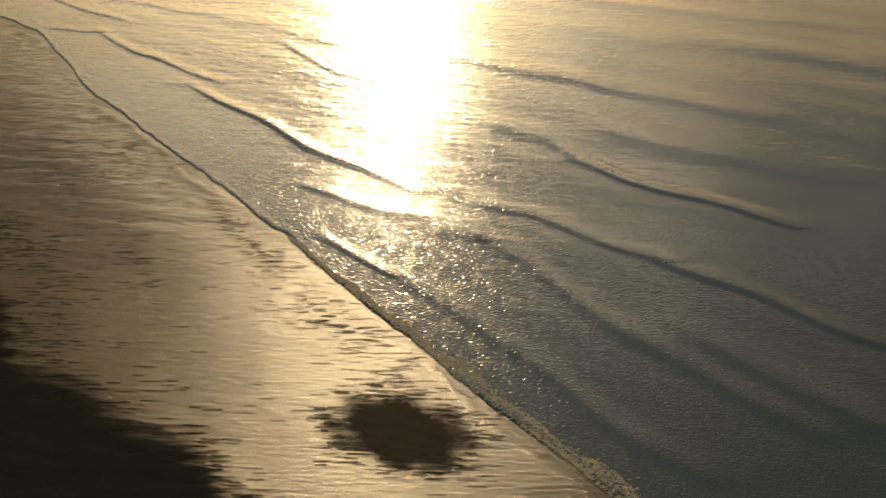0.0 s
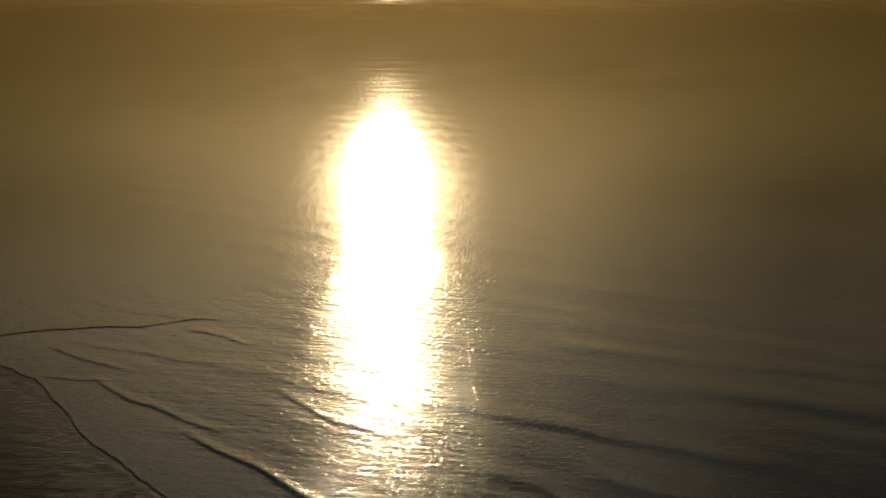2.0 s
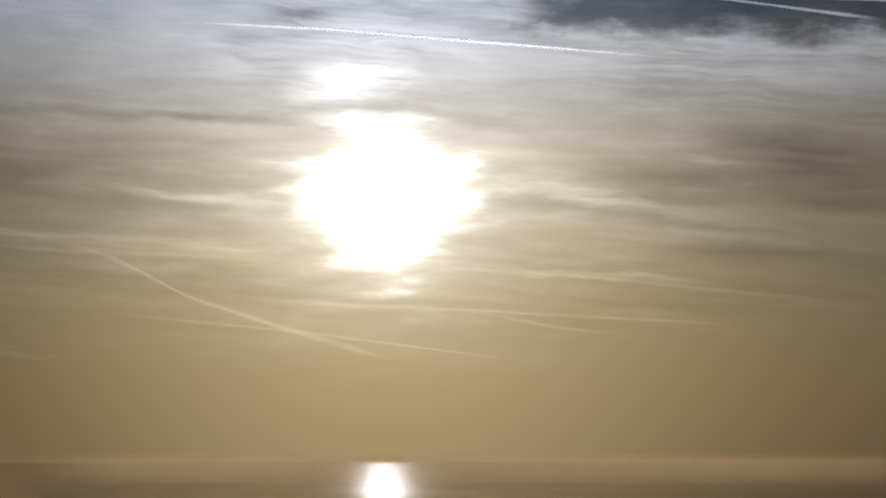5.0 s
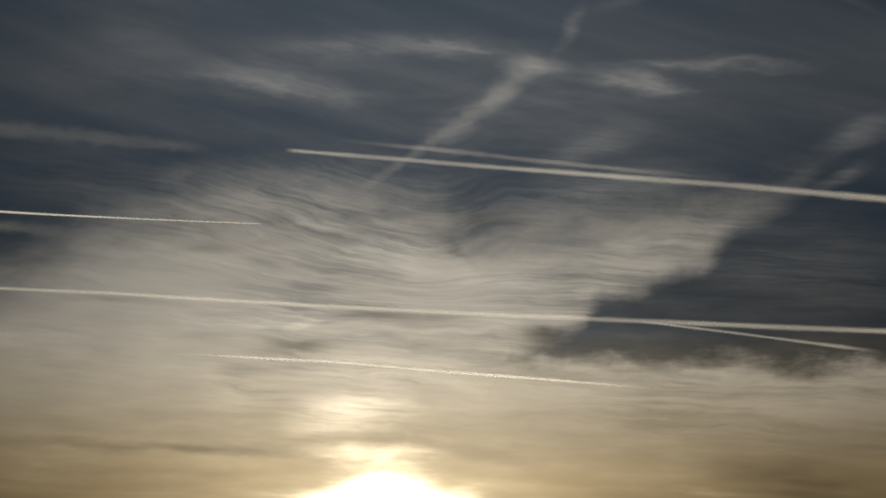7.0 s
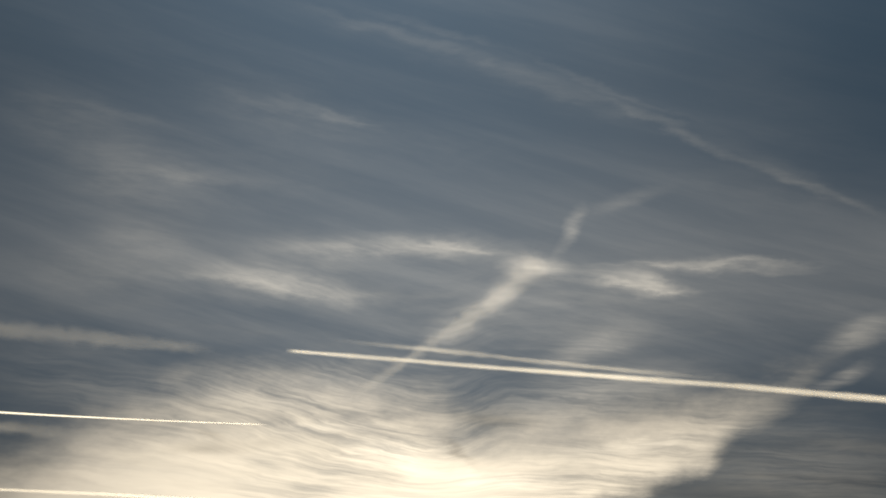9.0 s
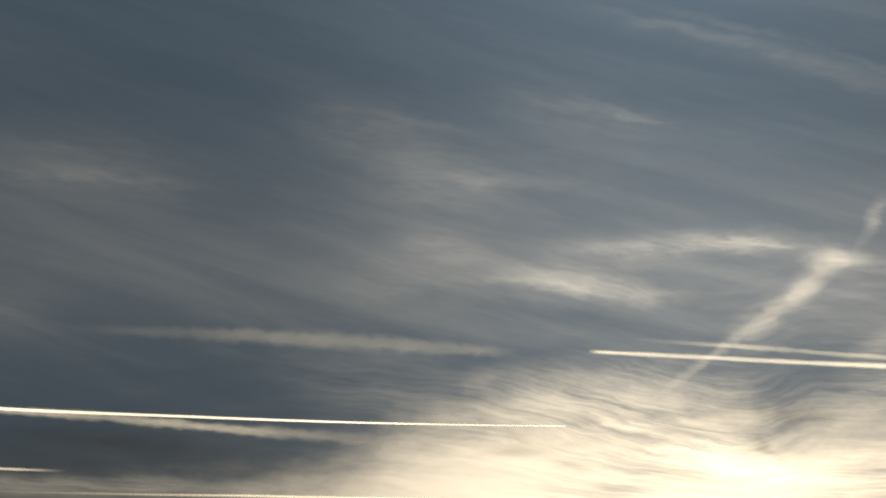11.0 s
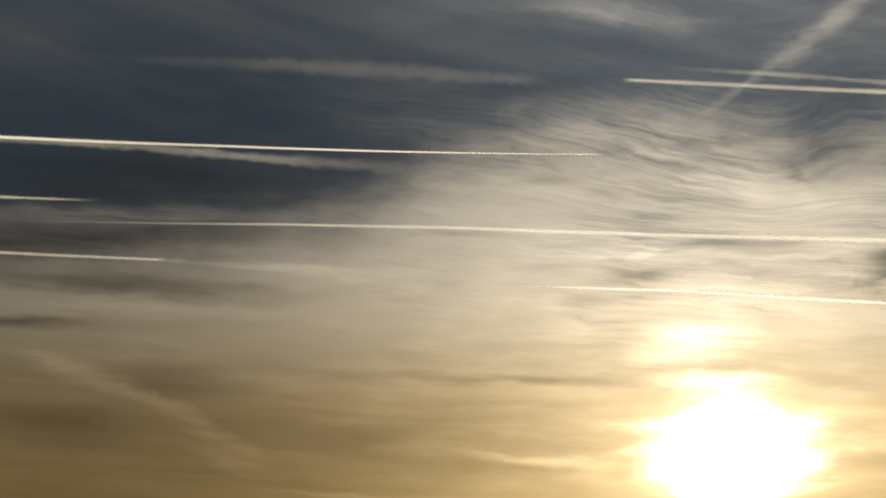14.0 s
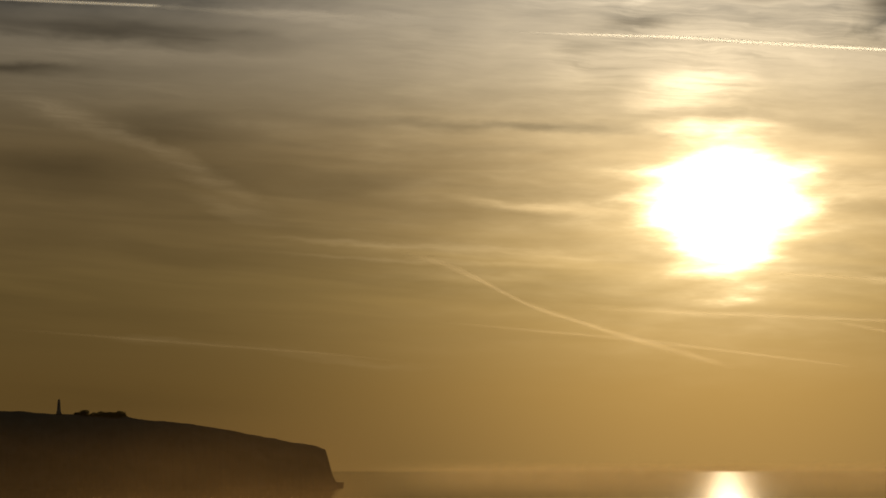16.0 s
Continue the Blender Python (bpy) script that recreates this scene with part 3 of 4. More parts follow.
# ---- shapes ----
def sheet(name, px, py, pz, mat):
    """A mesh from a grid of places."""
    rows, cols = px.shape
    me = bpy.data.meshes.new(name)
    co = np.stack((px, py, pz), -1).reshape(-1, 3)
    i = np.arange(rows * cols).reshape(rows, cols)
    quads = np.stack((i[:-1, :-1], i[:-1, 1:], i[1:, 1:], i[1:, :-1]), -1).reshape(-1, 4)
    me.vertices.add(len(co))
    me.vertices.foreach_set("co", co.astype(np.float32).ravel())
    me.loops.add(quads.size)
    me.loops.foreach_set("vertex_index", quads.astype(np.int32).ravel())
    me.polygons.add(len(quads))
    me.polygons.foreach_set("loop_start", np.arange(0, quads.size, 4, dtype=np.int32))
    me.update(calc_edges=True)
    me.validate()
    me.polygons.foreach_set("use_smooth", np.ones(len(quads), dtype=bool))
    me.materials.append(mat)
    return new(name, me)


def part(name, bm, mat, parent, label=""):
    me = bpy.data.meshes.new(name)
    bm.to_mesh(me)
    bm.free()
    me.materials.append(mat)
    ob = new(name, me)
    ob.parent = parent
    if label:
        tagged(ob, label)
    return ob


def ripple_field(x, y, seed, waves, lo, hi, heading, spread, height):
    """A sum of long-crested waves."""
    rng = np.random.default_rng(seed)
    z = np.zeros_like(x)
    for _ in range(waves):
        length = lo * (hi / lo) ** rng.random()
        a = heading + rng.normal() * spread
        z += height * (length / hi) ** 0.8 * np.sin(2 * np.pi / length * (x * np.cos(a) + y * np.sin(a)) + rng.random() * 6.283)
    return z


def smooth(v, lo, hi):
    t = np.clip((v - lo) / (hi - lo), 0, 1)
    return t * t * (3 - 2 * t)


SHORE_X = [-400, -60, -29.6, -26.5, -23.5, -19.6, -16.9, -13.25, -10.8, -8.75, -6.71, -4.75, -3.2, -1.35, 0.4, 2.3, 5.12, 12, 40, 400]
SHORE_Y = [420, 205, 163.8, 159.5, 150, 137.0, 131.0, 121.5, 116.2, 110.6, 106.0, 100.3, 96.2, 91.5, 86.4, 81.9, 74.5, 60, 40, 30]


def seaward(x, y):
    """Metres out from the water's edge."""
    return (y - np.interp(x, SHORE_X, SHORE_Y) - ripple_field(x, 0.6 * y, 41, 14, 0.7, 7.0, 0.3, 0.5, 0.16)) * 0.42


def beach_height(x, y):
    s = seaward(x, y)
    bluff = (1 - smooth(y, 1.5, 24)) * 25.6
    z = np.where(s > 0, -0.03 * s, -0.022 * s) + bluff + 0.012 * np.sin(x * 0.9 + y * 0.3)
    z += ripple_field(x, y, 5, 10, 0.8, 5.0, 1.45, 0.25, 0.002) * smooth(-s, 0.3, 4)
    z += 0.022 * np.exp(-((s + 0.75 + 0.25 * np.sin(x * 0.8)) / 0.2) ** 2) * (1 - smooth(y, 92, 104))
    # the line where the last wash stopped
    z += 0.014 * np.exp(-((s + 0.55 + 0.26 * np.sin(x * 0.9) + 0.14 * np.sin(x * 2.3)) / 0.16) ** 2) * smooth(y, 108, 116) * (1 - smooth(y, 146, 156))
    return np.maximum(z, -2.5)


def spread_axis(dense_lo, dense_hi, step, lo, hi, growth=1.35):
    mid = list(np.arange(dense_lo, dense_hi, step))
    left, right, d = [], [], step
    while not left or left[-1] > lo:
        d *= growth
        left.append((left[-1] if left else dense_lo) - d)
    d = step
    while not right or right[-1] < hi:
        d *= growth
        right.append((right[-1] if right else mid[-1]) + d)
    return np.array(left[::-1] + mid + right)


gx, gy = np.meshgrid(spread_axis(-36, 14, 0.2, -2500, 2500), spread_axis(62, 190, 0.3, -600, 330, 1.12))
shore = sheet("ground", gx, gy, beach_height(gx, gy), SAND)
shore.data.attributes.new("wet", "FLOAT", "POINT").data.foreach_set("value", (1 - smooth(-seaward(gx, gy), 0.5, 18.0)).astype(np.float32).ravel())
tagged(shore, "wet rippled sand beach shining in low sun", "beach", kind="structure")

# ---- the sea ----
CRESTS = []


def crest(height, near, far, *line):
    """A low wave: its height, the breadth of its face and of its back, then places along its line."""
    CRESTS.append((height, near, far, line))


# breaking edges near the shore
crest(0.17, 0.40, 0.9, (-22.4, 158.9), (-19.2, 151.6), (-16.6, 147.6), (-13.0, 141.8))
crest(0.25, 0.42, 1.0, (-14.9, 141.2), (-9.9, 131.2), (-7.2, 125.0), (-4.0, 119.2), (-1.6, 115.6))
crest(0.15, 0.40, 0.9, (-7.2, 117.0), (-4.4, 112.8), (-1.0, 110.3))
crest(0.15, 0.32, 0.8, (-6.0, 107.1), (-3.9, 103.4), (-2.2, 100.5))
crest(0.13, 0.45, 1.0, (-10.6, 155.0), (-6.8, 145.5), (-3.5, 140.4))
crest(0.10, 0.30, 0.8, (-28.8, 160.4), (-25.6, 159.6), (-22.0, 158.6))
# swells running on from them, softer
crest(0.22, 1.1, 1.6, (-1.2, 110.2), (1.4, 107.0), (3.5, 101.8), (5.2, 96.8), (6.7, 92.5), (10.2, 85.0), (12.8, 80.8))
crest(0.22, 0.9, 1.5, (-2.4, 100.8), (0.2, 95.8), (2.3, 90.2), (4.2, 85.4), (5.9, 80.6), (8.3, 76.1))
crest(0.19, 0.55, 1.3, (0.6, 114.3), (4.0, 110.2), (7.1, 105.5), (9.3, 102.7))
crest(0.26, 0.50, 1.3, (8.9, 103.0), (12.3, 97.6), (14.5, 93.6), (16.5, 90.7))
crest(0.26, 0.55, 1.3, (6.1, 122.0), (8.4, 117.8), (12.0, 113.3), (15.4, 109.0))
crest(0.16, 1.2, 2.0, (1.6, 131.8), (4.9, 127.0), (6.7, 121.8))
crest(0.20, 1.3, 2.0, (8.5, 93.6), (12.3, 85.9), (14.9, 81.1))
crest(0.26, 1.5, 2.6, (-0.4, 150.6), (6.8, 143.3), (11.3, 138.3), (17.0, 132.7))
crest(0.22, 1.8, 2.6, (8.0, 129.0), (13.0, 123.7), (16.8, 120.0), (21.6, 115.9))
crest(0.20, 2.2, 3.4, (7.5, 161.2), (12.8, 155.6), (17.9, 153.3), (27.8, 145.0))
crest(0.15, 2.0, 3.2, (8.0, 172.3), (14.0, 168.6), (24.0, 161.0))
crest(0.10, 3.0, 4.5, (3.5, 206.0), (11.8, 198.7), (22.0, 192.0))
crest(0.16, 1.4, 2.4, (-15.5, 165.0), (-9.7, 158.5), (-4.0, 151.0))
# far out to the west
crest(0.18, 0.45, 1.0, (-18.8, 179.6), (-15.7, 176.8), (-13.8, 173.0))
crest(0.20, 0.35, 0.9, (-34.0, 174.6), (-28.2, 180.1), (-22.2, 181.2), (-18.2, 184.8))
crest(0.13, 0.70, 1.6, (-29.9, 197.0), (-23.0, 187.9), (-18.6, 184.9))
crest(0.13, 0.40, 0.9, (-27.3, 171.5), (-22.9, 165.0), (-20.6, 161.7))
crest(0.12, 0.60, 1.2, (-25.7, 174.0), (-20.8, 169.6), (-15.3, 164.5))


def sea_height(x, y):
    s = seaward(x, y)
    z = ripple_field(x, y, 11, 14, 4.0, 16.0, 0.62, 0.25, 0.0032) + ripple_field(x, y, 12, 16, 0.9, 3.0, 0.75, 0.7, 0.0016) * (1 - 0.7 * smooth(x, 0, 8))
    z *= smooth(s, 0.5, 10) * (1 - 0.8 * smooth(y, 250, 900))
    for height, near, far, line in CRESTS:
        lx, ly = zip(*line)
        span = lx[-1] - lx[0]
        d = (y - np.interp(x, lx, ly) - 0.3 * np.sin(x * 1.1 + height * 50)) * 0.5
        ends = smooth(x, lx[0] - 0.16 * span, lx[0] + 0.2 * span) * (1 - smooth(x, lx[-1] - 0.2 * span, lx[-1] + 0.25 * span))
        z += 0.21 * height * ends * np.where(d < 0, np.exp(-(d / (0.6 * near)) ** 2), np.exp(-(d / (0.75 * far)) ** 2))
    lip = 0.03 * smooth(s, 0.0, 0.25) + 0.012 * np.exp(-((s - 0.32) / 0.22) ** 2)
    lip *= 1 - 0.7 * smooth(y, 98, 122)
    return np.where(s < 0, -0.022 * s - 0.12, z * smooth(s, 0.1, 2.5) + lip * (1 - 0.5 * smooth(s, 0.6, 5)))


bearing = np.radians(np.concatenate((np.linspace(-88, -13.2, 60), np.linspace(-13, 13, 640), np.linspace(13.2, 88, 60))))
reach = np.concatenate((np.linspace(66, 200, 620), np.geomspace(200.5, 4990, 260)))
ba, re = np.meshgrid(bearing, reach)
wx, wy = re * np.sin(ba), re * np.cos(ba)
tagged(sheet("water", wx, wy, sea_height(wx, wy), WATER), "calm sea with low swell and sun glitter", "sea", kind="structure")


# ---- headland ----
LAND_AZ = [-40, -28, -17.73, -16.43, -15.0, -13.31, -12.29, -11.4, -10.63, -10.42, -10.36, -10.28, -10.18, -10.05, -9.9]
LAND_EL = [1.9, 1.45, 1.04, 0.97, 0.90, 0.73, 0.55, 0.38, 0.25, 0.17, -0.03, -0.33, -0.60, -0.68, -0.74]
LAND_R = 2240.0


def land_top(a):
    return EYE[2] + (LAND_R + 60) * math.tan(radians(float(np.interp(a, LAND_AZ, LAND_EL))))


def headland():
    az = np.concatenate((np.linspace(-40, -18, 60), np.linspace(-17.9, -10.5, 260), np.linspace(-10.48, -9.9, 60)))
    depth = np.array([0, 2, 5, 9, 14, 20, 27, 35, 44, 52, 60, 75, 95, 130, 200, 320, 480, 600])
    level = np.array([-0.03, 0.06, 0.16, 0.28, 0.42, 0.55, 0.67, 0.78, 0.88, 0.95, 1.0, 1.0, 0.985, 0.96, 0.9, 0.75, 0.4, -0.05])
    A, D = np.meshgrid(az, depth)
    top = EYE[2] + (LAND_R + 60) * np.tan(np.radians(np.interp(A, LAND_AZ, LAND_EL)))
    Z = top * level[:, None]
    gully = 3 * np.sin(A * 9.0) + 1.5 * np.sin(A * 23 + 1 + Z * 0.03) + 0.5 * np.sin(A * 47 + Z * 0.1)
    R = LAND_R + D + gully * (1 - np.clip(D / 70, 0, 1))
    Z = Z + np.where(D > 30, ripple_field(A, D * 0.004, 61, 24, 0.05, 1.2, 0.0, 0.4, 0.16), 0.0) * smooth(-A, 10.4, 10.8)
    ob = sheet("headland", R * np.sin(np.radians(A)), R * np.cos(np.radians(A)), Z, CHALK)
    return tagged(ob, "dark hazy headland with grassy top and steep cliff end", "headland", kind="structure")


headland()


def on_land(a, back=60.0):
    r = LAND_R + back
    return Vector((r * math.sin(radians(a)), r * math.cos(radians(a)), land_top(a) - 0.5))


def prism(bm, z0, z1, w0, w1):
    bot = [bm.verts.new((sx * w0 / 2, sy * w0 / 2, z0)) for sx, sy in ((-1, -1), (1, -1), (1, 1), (-1, 1))]
    top = [bm.verts.new((sx * w1 / 2, sy * w1 / 2, z1)) for sx, sy in ((-1, -1), (1, -1), (1, 1), (-1, 1))]
    bm.faces.new(bot[::-1])
    bm.faces.new(top)
    for i in range(4):
        bm.faces.new((bot[i], bot[(i + 1) % 4], top[(i + 1) % 4], top[i]))


def obelisk(at):
    root = new("obelisk")
    root.location = at
    tagged(root, "tall tapered stone memorial obelisk on the clifftop", "monument")
    for name, blocks in (("plinth", [(0, 0.5, 5.6, 5.6), (0.5, 1.0, 4.8, 4.8), (1.0, 2.6, 4.0, 3.7)]),
                         ("shaft", [(2.6, 3.0, 3.5, 3.4), (3.0, 12.6, 3.0, 1.9)]), ("cap", [(12.6, 14.1, 1.9, 0.25)])):
        bm = bmesh.new()
        for b in blocks:
            prism(bm, *b)
        bmesh.ops.bevel(bm, geom=bm.edges[:], offset=0.05, segments=1, affect="EDGES")
        part(name, bm, STONE, root)
    root.rotation_euler.z = radians(25)


obelisk(on_land(-16.43))


def bush(at, width, height, seed):
    rng = random.Random(seed)
    root = new("bush")
    root.location = at
    tagged(root, "dark windblown thorn bush on the clifftop", "bush", "clifftop bushes")
    bm = bmesh.new()
    for k in range(5):
        a, lean = k * 1.3, 0.3 * width * rng.random()
        tip = Vector((lean * math.cos(a), lean * math.sin(a), height * 0.6))
        ring0 = [bm.verts.new((0.12 * math.cos(q), 0.12 * math.sin(q), 0)) for q in (0, 1.57, 3.14, 4.71)]
        ring1 = [bm.verts.new(tip + Vector((0.04 * math.cos(q), 0.04 * math.sin(q), 0))) for q in (0, 1.57, 3.14, 4.71)]
        for i in range(4):
            bm.faces.new((ring0[i], ring0[(i + 1) % 4], ring1[(i + 1) % 4], ring1[i]))
    part("trunk", bm, BARK, root)
    bm = bmesh.new()
    blobs = [(rng.uniform(-0.33, 0.33) * width, rng.uniform(-0.33, 0.33) * width, height * rng.uniform(0.1, 0.62), height * rng.uniform(0.24, 0.38)) for _ in range(14)]
    for k in range(1500):
        bx, by, bz, br = rng.choice(blobs)
        d = Vector((rng.gauss(0, 1), rng.gauss(0, 1), rng.gauss(0, 1))).normalized() * br * rng.uniform(0.4, 1.05)
        c = Vector((bx + d.x * 1.25, by + d.y * 1.25, max(0.0, bz + d.z)))
        t1 = Vector((rng.gauss(0, 1), rng.gauss(0, 1), rng.gauss(0, 1))).normalized()
        t2 = t1.orthogonal().normalized()
        r = rng.uniform(0.28, 0.5)
        bm.faces.new([bm.verts.new(c + t1 * r), bm.verts.new(c + t2 * r * 0.6), bm.verts.new(c - t1 * r), bm.verts.new(c - t2 * r * 0.6)])
    part("crown", bm, LEAF, root)


for k, (a, w, h) in enumerate(((-16.0, 5, 1.6), (-15.86, 6, 3.2), (-15.68, 5, 2.0), (-15.52, 6, 3.0), (-15.36, 7, 3.6), (-15.22, 6, 2.8), (-15.1, 6, 3.6), (-15.0, 5, 3.4))):
    bush(on_land(a), w * 1.5, h * 1.9, 30 + k)


def haze_material(name, thick, tall, top, west, colour):
    """Haze put into a tinted translucent sheet, densest near the sea."""
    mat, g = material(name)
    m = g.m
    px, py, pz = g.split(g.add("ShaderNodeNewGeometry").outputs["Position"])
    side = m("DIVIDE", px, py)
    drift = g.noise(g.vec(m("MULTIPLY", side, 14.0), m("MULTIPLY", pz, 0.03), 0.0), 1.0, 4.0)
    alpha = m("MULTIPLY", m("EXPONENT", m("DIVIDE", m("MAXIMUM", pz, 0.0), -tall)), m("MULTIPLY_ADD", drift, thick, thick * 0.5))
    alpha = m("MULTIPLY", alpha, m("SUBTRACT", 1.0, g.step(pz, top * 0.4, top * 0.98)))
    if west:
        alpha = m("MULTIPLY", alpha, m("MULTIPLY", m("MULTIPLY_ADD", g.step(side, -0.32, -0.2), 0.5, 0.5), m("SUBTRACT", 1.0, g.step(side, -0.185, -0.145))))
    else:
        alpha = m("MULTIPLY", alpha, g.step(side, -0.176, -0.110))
        # density falls off from the sun's bearing, so the haze dims with it
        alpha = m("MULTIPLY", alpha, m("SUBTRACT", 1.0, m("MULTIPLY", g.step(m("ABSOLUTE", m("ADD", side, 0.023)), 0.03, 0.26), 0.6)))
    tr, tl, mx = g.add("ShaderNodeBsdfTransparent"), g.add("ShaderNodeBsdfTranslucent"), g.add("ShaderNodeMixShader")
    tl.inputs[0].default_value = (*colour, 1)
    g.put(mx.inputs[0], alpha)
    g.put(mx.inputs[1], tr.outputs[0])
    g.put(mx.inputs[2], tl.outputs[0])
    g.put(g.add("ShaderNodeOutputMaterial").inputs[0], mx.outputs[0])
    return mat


def haze_sheet(reach, lo, hi, height, mat, label):
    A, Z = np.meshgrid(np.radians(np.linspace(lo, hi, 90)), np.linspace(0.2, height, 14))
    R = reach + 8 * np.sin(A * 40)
    tagged(sheet("haze_sheet", R * np.sin(A), R * np.cos(A), Z, mat), label, "mist", kind="stuff")


# added sheets for haze; the first stands clear of the headland's shadow
haze_sheet(1400, -26, -8.2, 70, haze_material("land_haze", 0.25, 34.0, 70.0, True, (0.85, 0.51, 0.21)), "thin golden sheet standing in for haze before the headland")
FAR_HAZE = haze_material("far_haze", 0.36, 9.0, 28.0, False, (0.80, 0.56, 0.28))
for far in (2100, 2500, 2900, 3400, 3900, 4400, 4900):
    haze_sheet(far, -30, 30, 28, FAR_HAZE, "low golden sheet standing in for haze over the far sea")

# ---- things on the beach ----
def lump(bm, at, sx, sy, sz, rng, turn=0.0):
    """A flattened, uneven fleck whose cover fades at the rim."""
    n, c, s = 8, math.cos(turn), math.sin(turn)
    rim = []
    for i in range(n):
        q, r = 6.283 * i / n, rng.uniform(0.7, 1.2)
        px, py = sx * r * math.cos(q), sy * r * math.sin(q)
        rim.append((at[0] + px * c - py * s, at[1] + px * s + py * c))
    low = [bm.verts.new((x, y, at[2] - 0.02)) for x, y in rim]
    mid = [bm.verts.new((at[0] + (x - at[0]) * 0.6, at[1] + (y - at[1]) * 0.6, at[2] + sz * rng.uniform(0.5, 0.9))) for x, y in rim]
    tip = bm.verts.new((at[0] + rng.uniform(-0.2, 0.2) * sx, at[1], at[2] + sz))
    cover = bm.verts.layers.float.get("cover") or bm.verts.layers.float.new("cover")
    for v, k in [(v, 0.0) for v in low] + [(v, 0.52) for v in mid] + [(tip, 0.75)]:
        v[cover] = k
    for i in range(n):
        j = (i + 1) % n
        bm.faces.new((low[i], low[j], mid[j], mid[i]))
        bm.faces.new((mid[i], mid[j], tip))


def mound(name, label, category, xs, ys, inside, height, mat):
    """A low bank whose edge runs out where inside() falls to nothing."""
    X, Y = np.meshgrid(xs, ys)
    k = inside(X, Y)
    Z = beach_height(X, Y) + 0.012 + height * k + 0.05 * k * (ripple_field(X, Y, 21, 20, 0.4, 2.0, 0.0, 3.0, 0.12))
    ob = sheet(name, X, Y, Z, mat)
    ob.data.attributes.new("cover", "FLOAT", "POINT").data.foreach_set("value", k.astype(np.float32).ravel())
    return tagged(ob, label, category)


BANK_X, BANK_Y = [-60, -22, -17.6, -15.9, -13.5, -10.5, -8.6, -7.0, -4, 0], [112, 104, 94.6, 88.6, 84.7, 81.6, 78.5, 75.0, 69, 62]


def bank_inside(x, y):
    wob = 0.8 * np.sin(x * 1.3) + ripple_field(x, y, 31, 16, 0.5, 2.5, 1.5, 0.35, 0.55)
    return smooth((np.interp(x, BANK_X, BANK_Y) + wob - y) * 0.5, -1.6, 2.0)


mound("beach_bank", "low dark bank at the top of the beach", "shingle", np.arange(-45, 2, 0.16), np.arange(50, 110, 0.2), bank_inside, 0.10, DARK_BANK)


def patch_inside(x, y):
    u, v = (x + 1.6) / 2.2, (y - 80.6 + 0.45 * (x + 1.6)) / 3.4
    wob = 0.08 * np.sin(x * 4 + y) + ripple_field(x, y, 32, 16, 0.5, 2.5, 1.5, 0.35, 0.035)
    return smooth(1.15 - np.sqrt(u * u + v * v) + wob, -0.45, 0.7)


mound("dark_patch", "low dark patch with a thinning rim on wet sand", "seaweed", np.arange(-5.6, 2.4, 0.07), np.arange(74, 87, 0.1), patch_inside, 0.06, BED)


def scraps():
    rng = random.Random(4)
    bm = bmesh.new()
    bm.verts.layers.float.new("cover")
    # dark flecks put in for the shade of footprint trails, and a scatter between
    trails = [((-13.9, 105), (-12.0, 98), 0.5, 24), ((-11.6, 115), (-7.4, 101), 0.5, 60), ((-19, 108), (-15.4, 96), 1.2, 80), ((-8.4, 105), (-3.2, 88), 1.2, 80),
              ((-20.5, 111), (-18.5, 101), 1.0, 70), ((-17.5, 96), (-14, 89), 1.4, 50), ((-20, 128), (-13, 121), 2.2, 45), ((-5, 97), (-1.5, 86), 1.0, 60), ((-24, 122), (-17, 119), 1.5, 40)]
    for (x0, y0), (x1, y1), wide, n in trails:
        for _ in range(int(1.6 * n)):
            t = rng.random()
            x, y = x0 + (x1 - x0) * t + rng.gauss(0, wide * 0.5), y0 + (y1 - y0) * t + rng.gauss(0, wide)
            lump(bm, (x, y, float(beach_height(np.array([x]), np.array([y]))[0])), rng.uniform(0.2, 0.8), rng.uniform(0.05, 0.13), rng.uniform(0.003, 0.008), rng, rng.uniform(-0.12, 0.12))
    for _ in range(170):
        q, d = rng.uniform(0, 6.283), abs(rng.gauss(0, 0.28))
        x, y = -1.6 + 2.3 * (1.0 + d) * math.cos(q), 80.6 + 3.6 * (1.0 + d) * math.sin(q) - 0.45 * 2.3 * (1.0 + d) * math.cos(q)
        lump(bm, (x, y, float(beach_height(np.array([x]), np.array([y]))[0])), rng.uniform(0.25, 0.9), rng.uniform(0.06, 0.17), rng.uniform(0.004, 0.012), rng)
    for _ in range(110):
        x = rng.uniform(-18, -6)
        y = float(np.interp(x, BANK_X, BANK_Y)) + abs(rng.gauss(0, 2.2)) - 0.5
        lump(bm, (x, y, float(beach_height(np.array([x]), np.array([y]))[0])), rng.uniform(0.25, 0.9), rng.uniform(0.06, 0.17), rng.uniform(0.004, 0.012), rng)
    for _ in range(150):
        y = rng.uniform(76, 118)
        x = rng.uniform(-0.17 * y, float(np.interp(y, SHORE_Y[::-1], SHORE_X[::-1])) - 1.0)
        lump(bm, (x, y, float(beach_height(np.array([x]), np.array([y]))[0])), rng.uniform(0.25, 0.9), rng.uniform(0.06, 0.17), rng.uniform(0.003, 0.008), rng)
    me = bpy.data.meshes.new("shade_flecks")
    bm.to_mesh(me)
    bm.free()
    me.materials.append(FLECK)
    tagged(new("shade_flecks", me), "scattered dark flecks standing in for shaded footprints on wet sand", "seaweed", kind="stuff")


scraps()


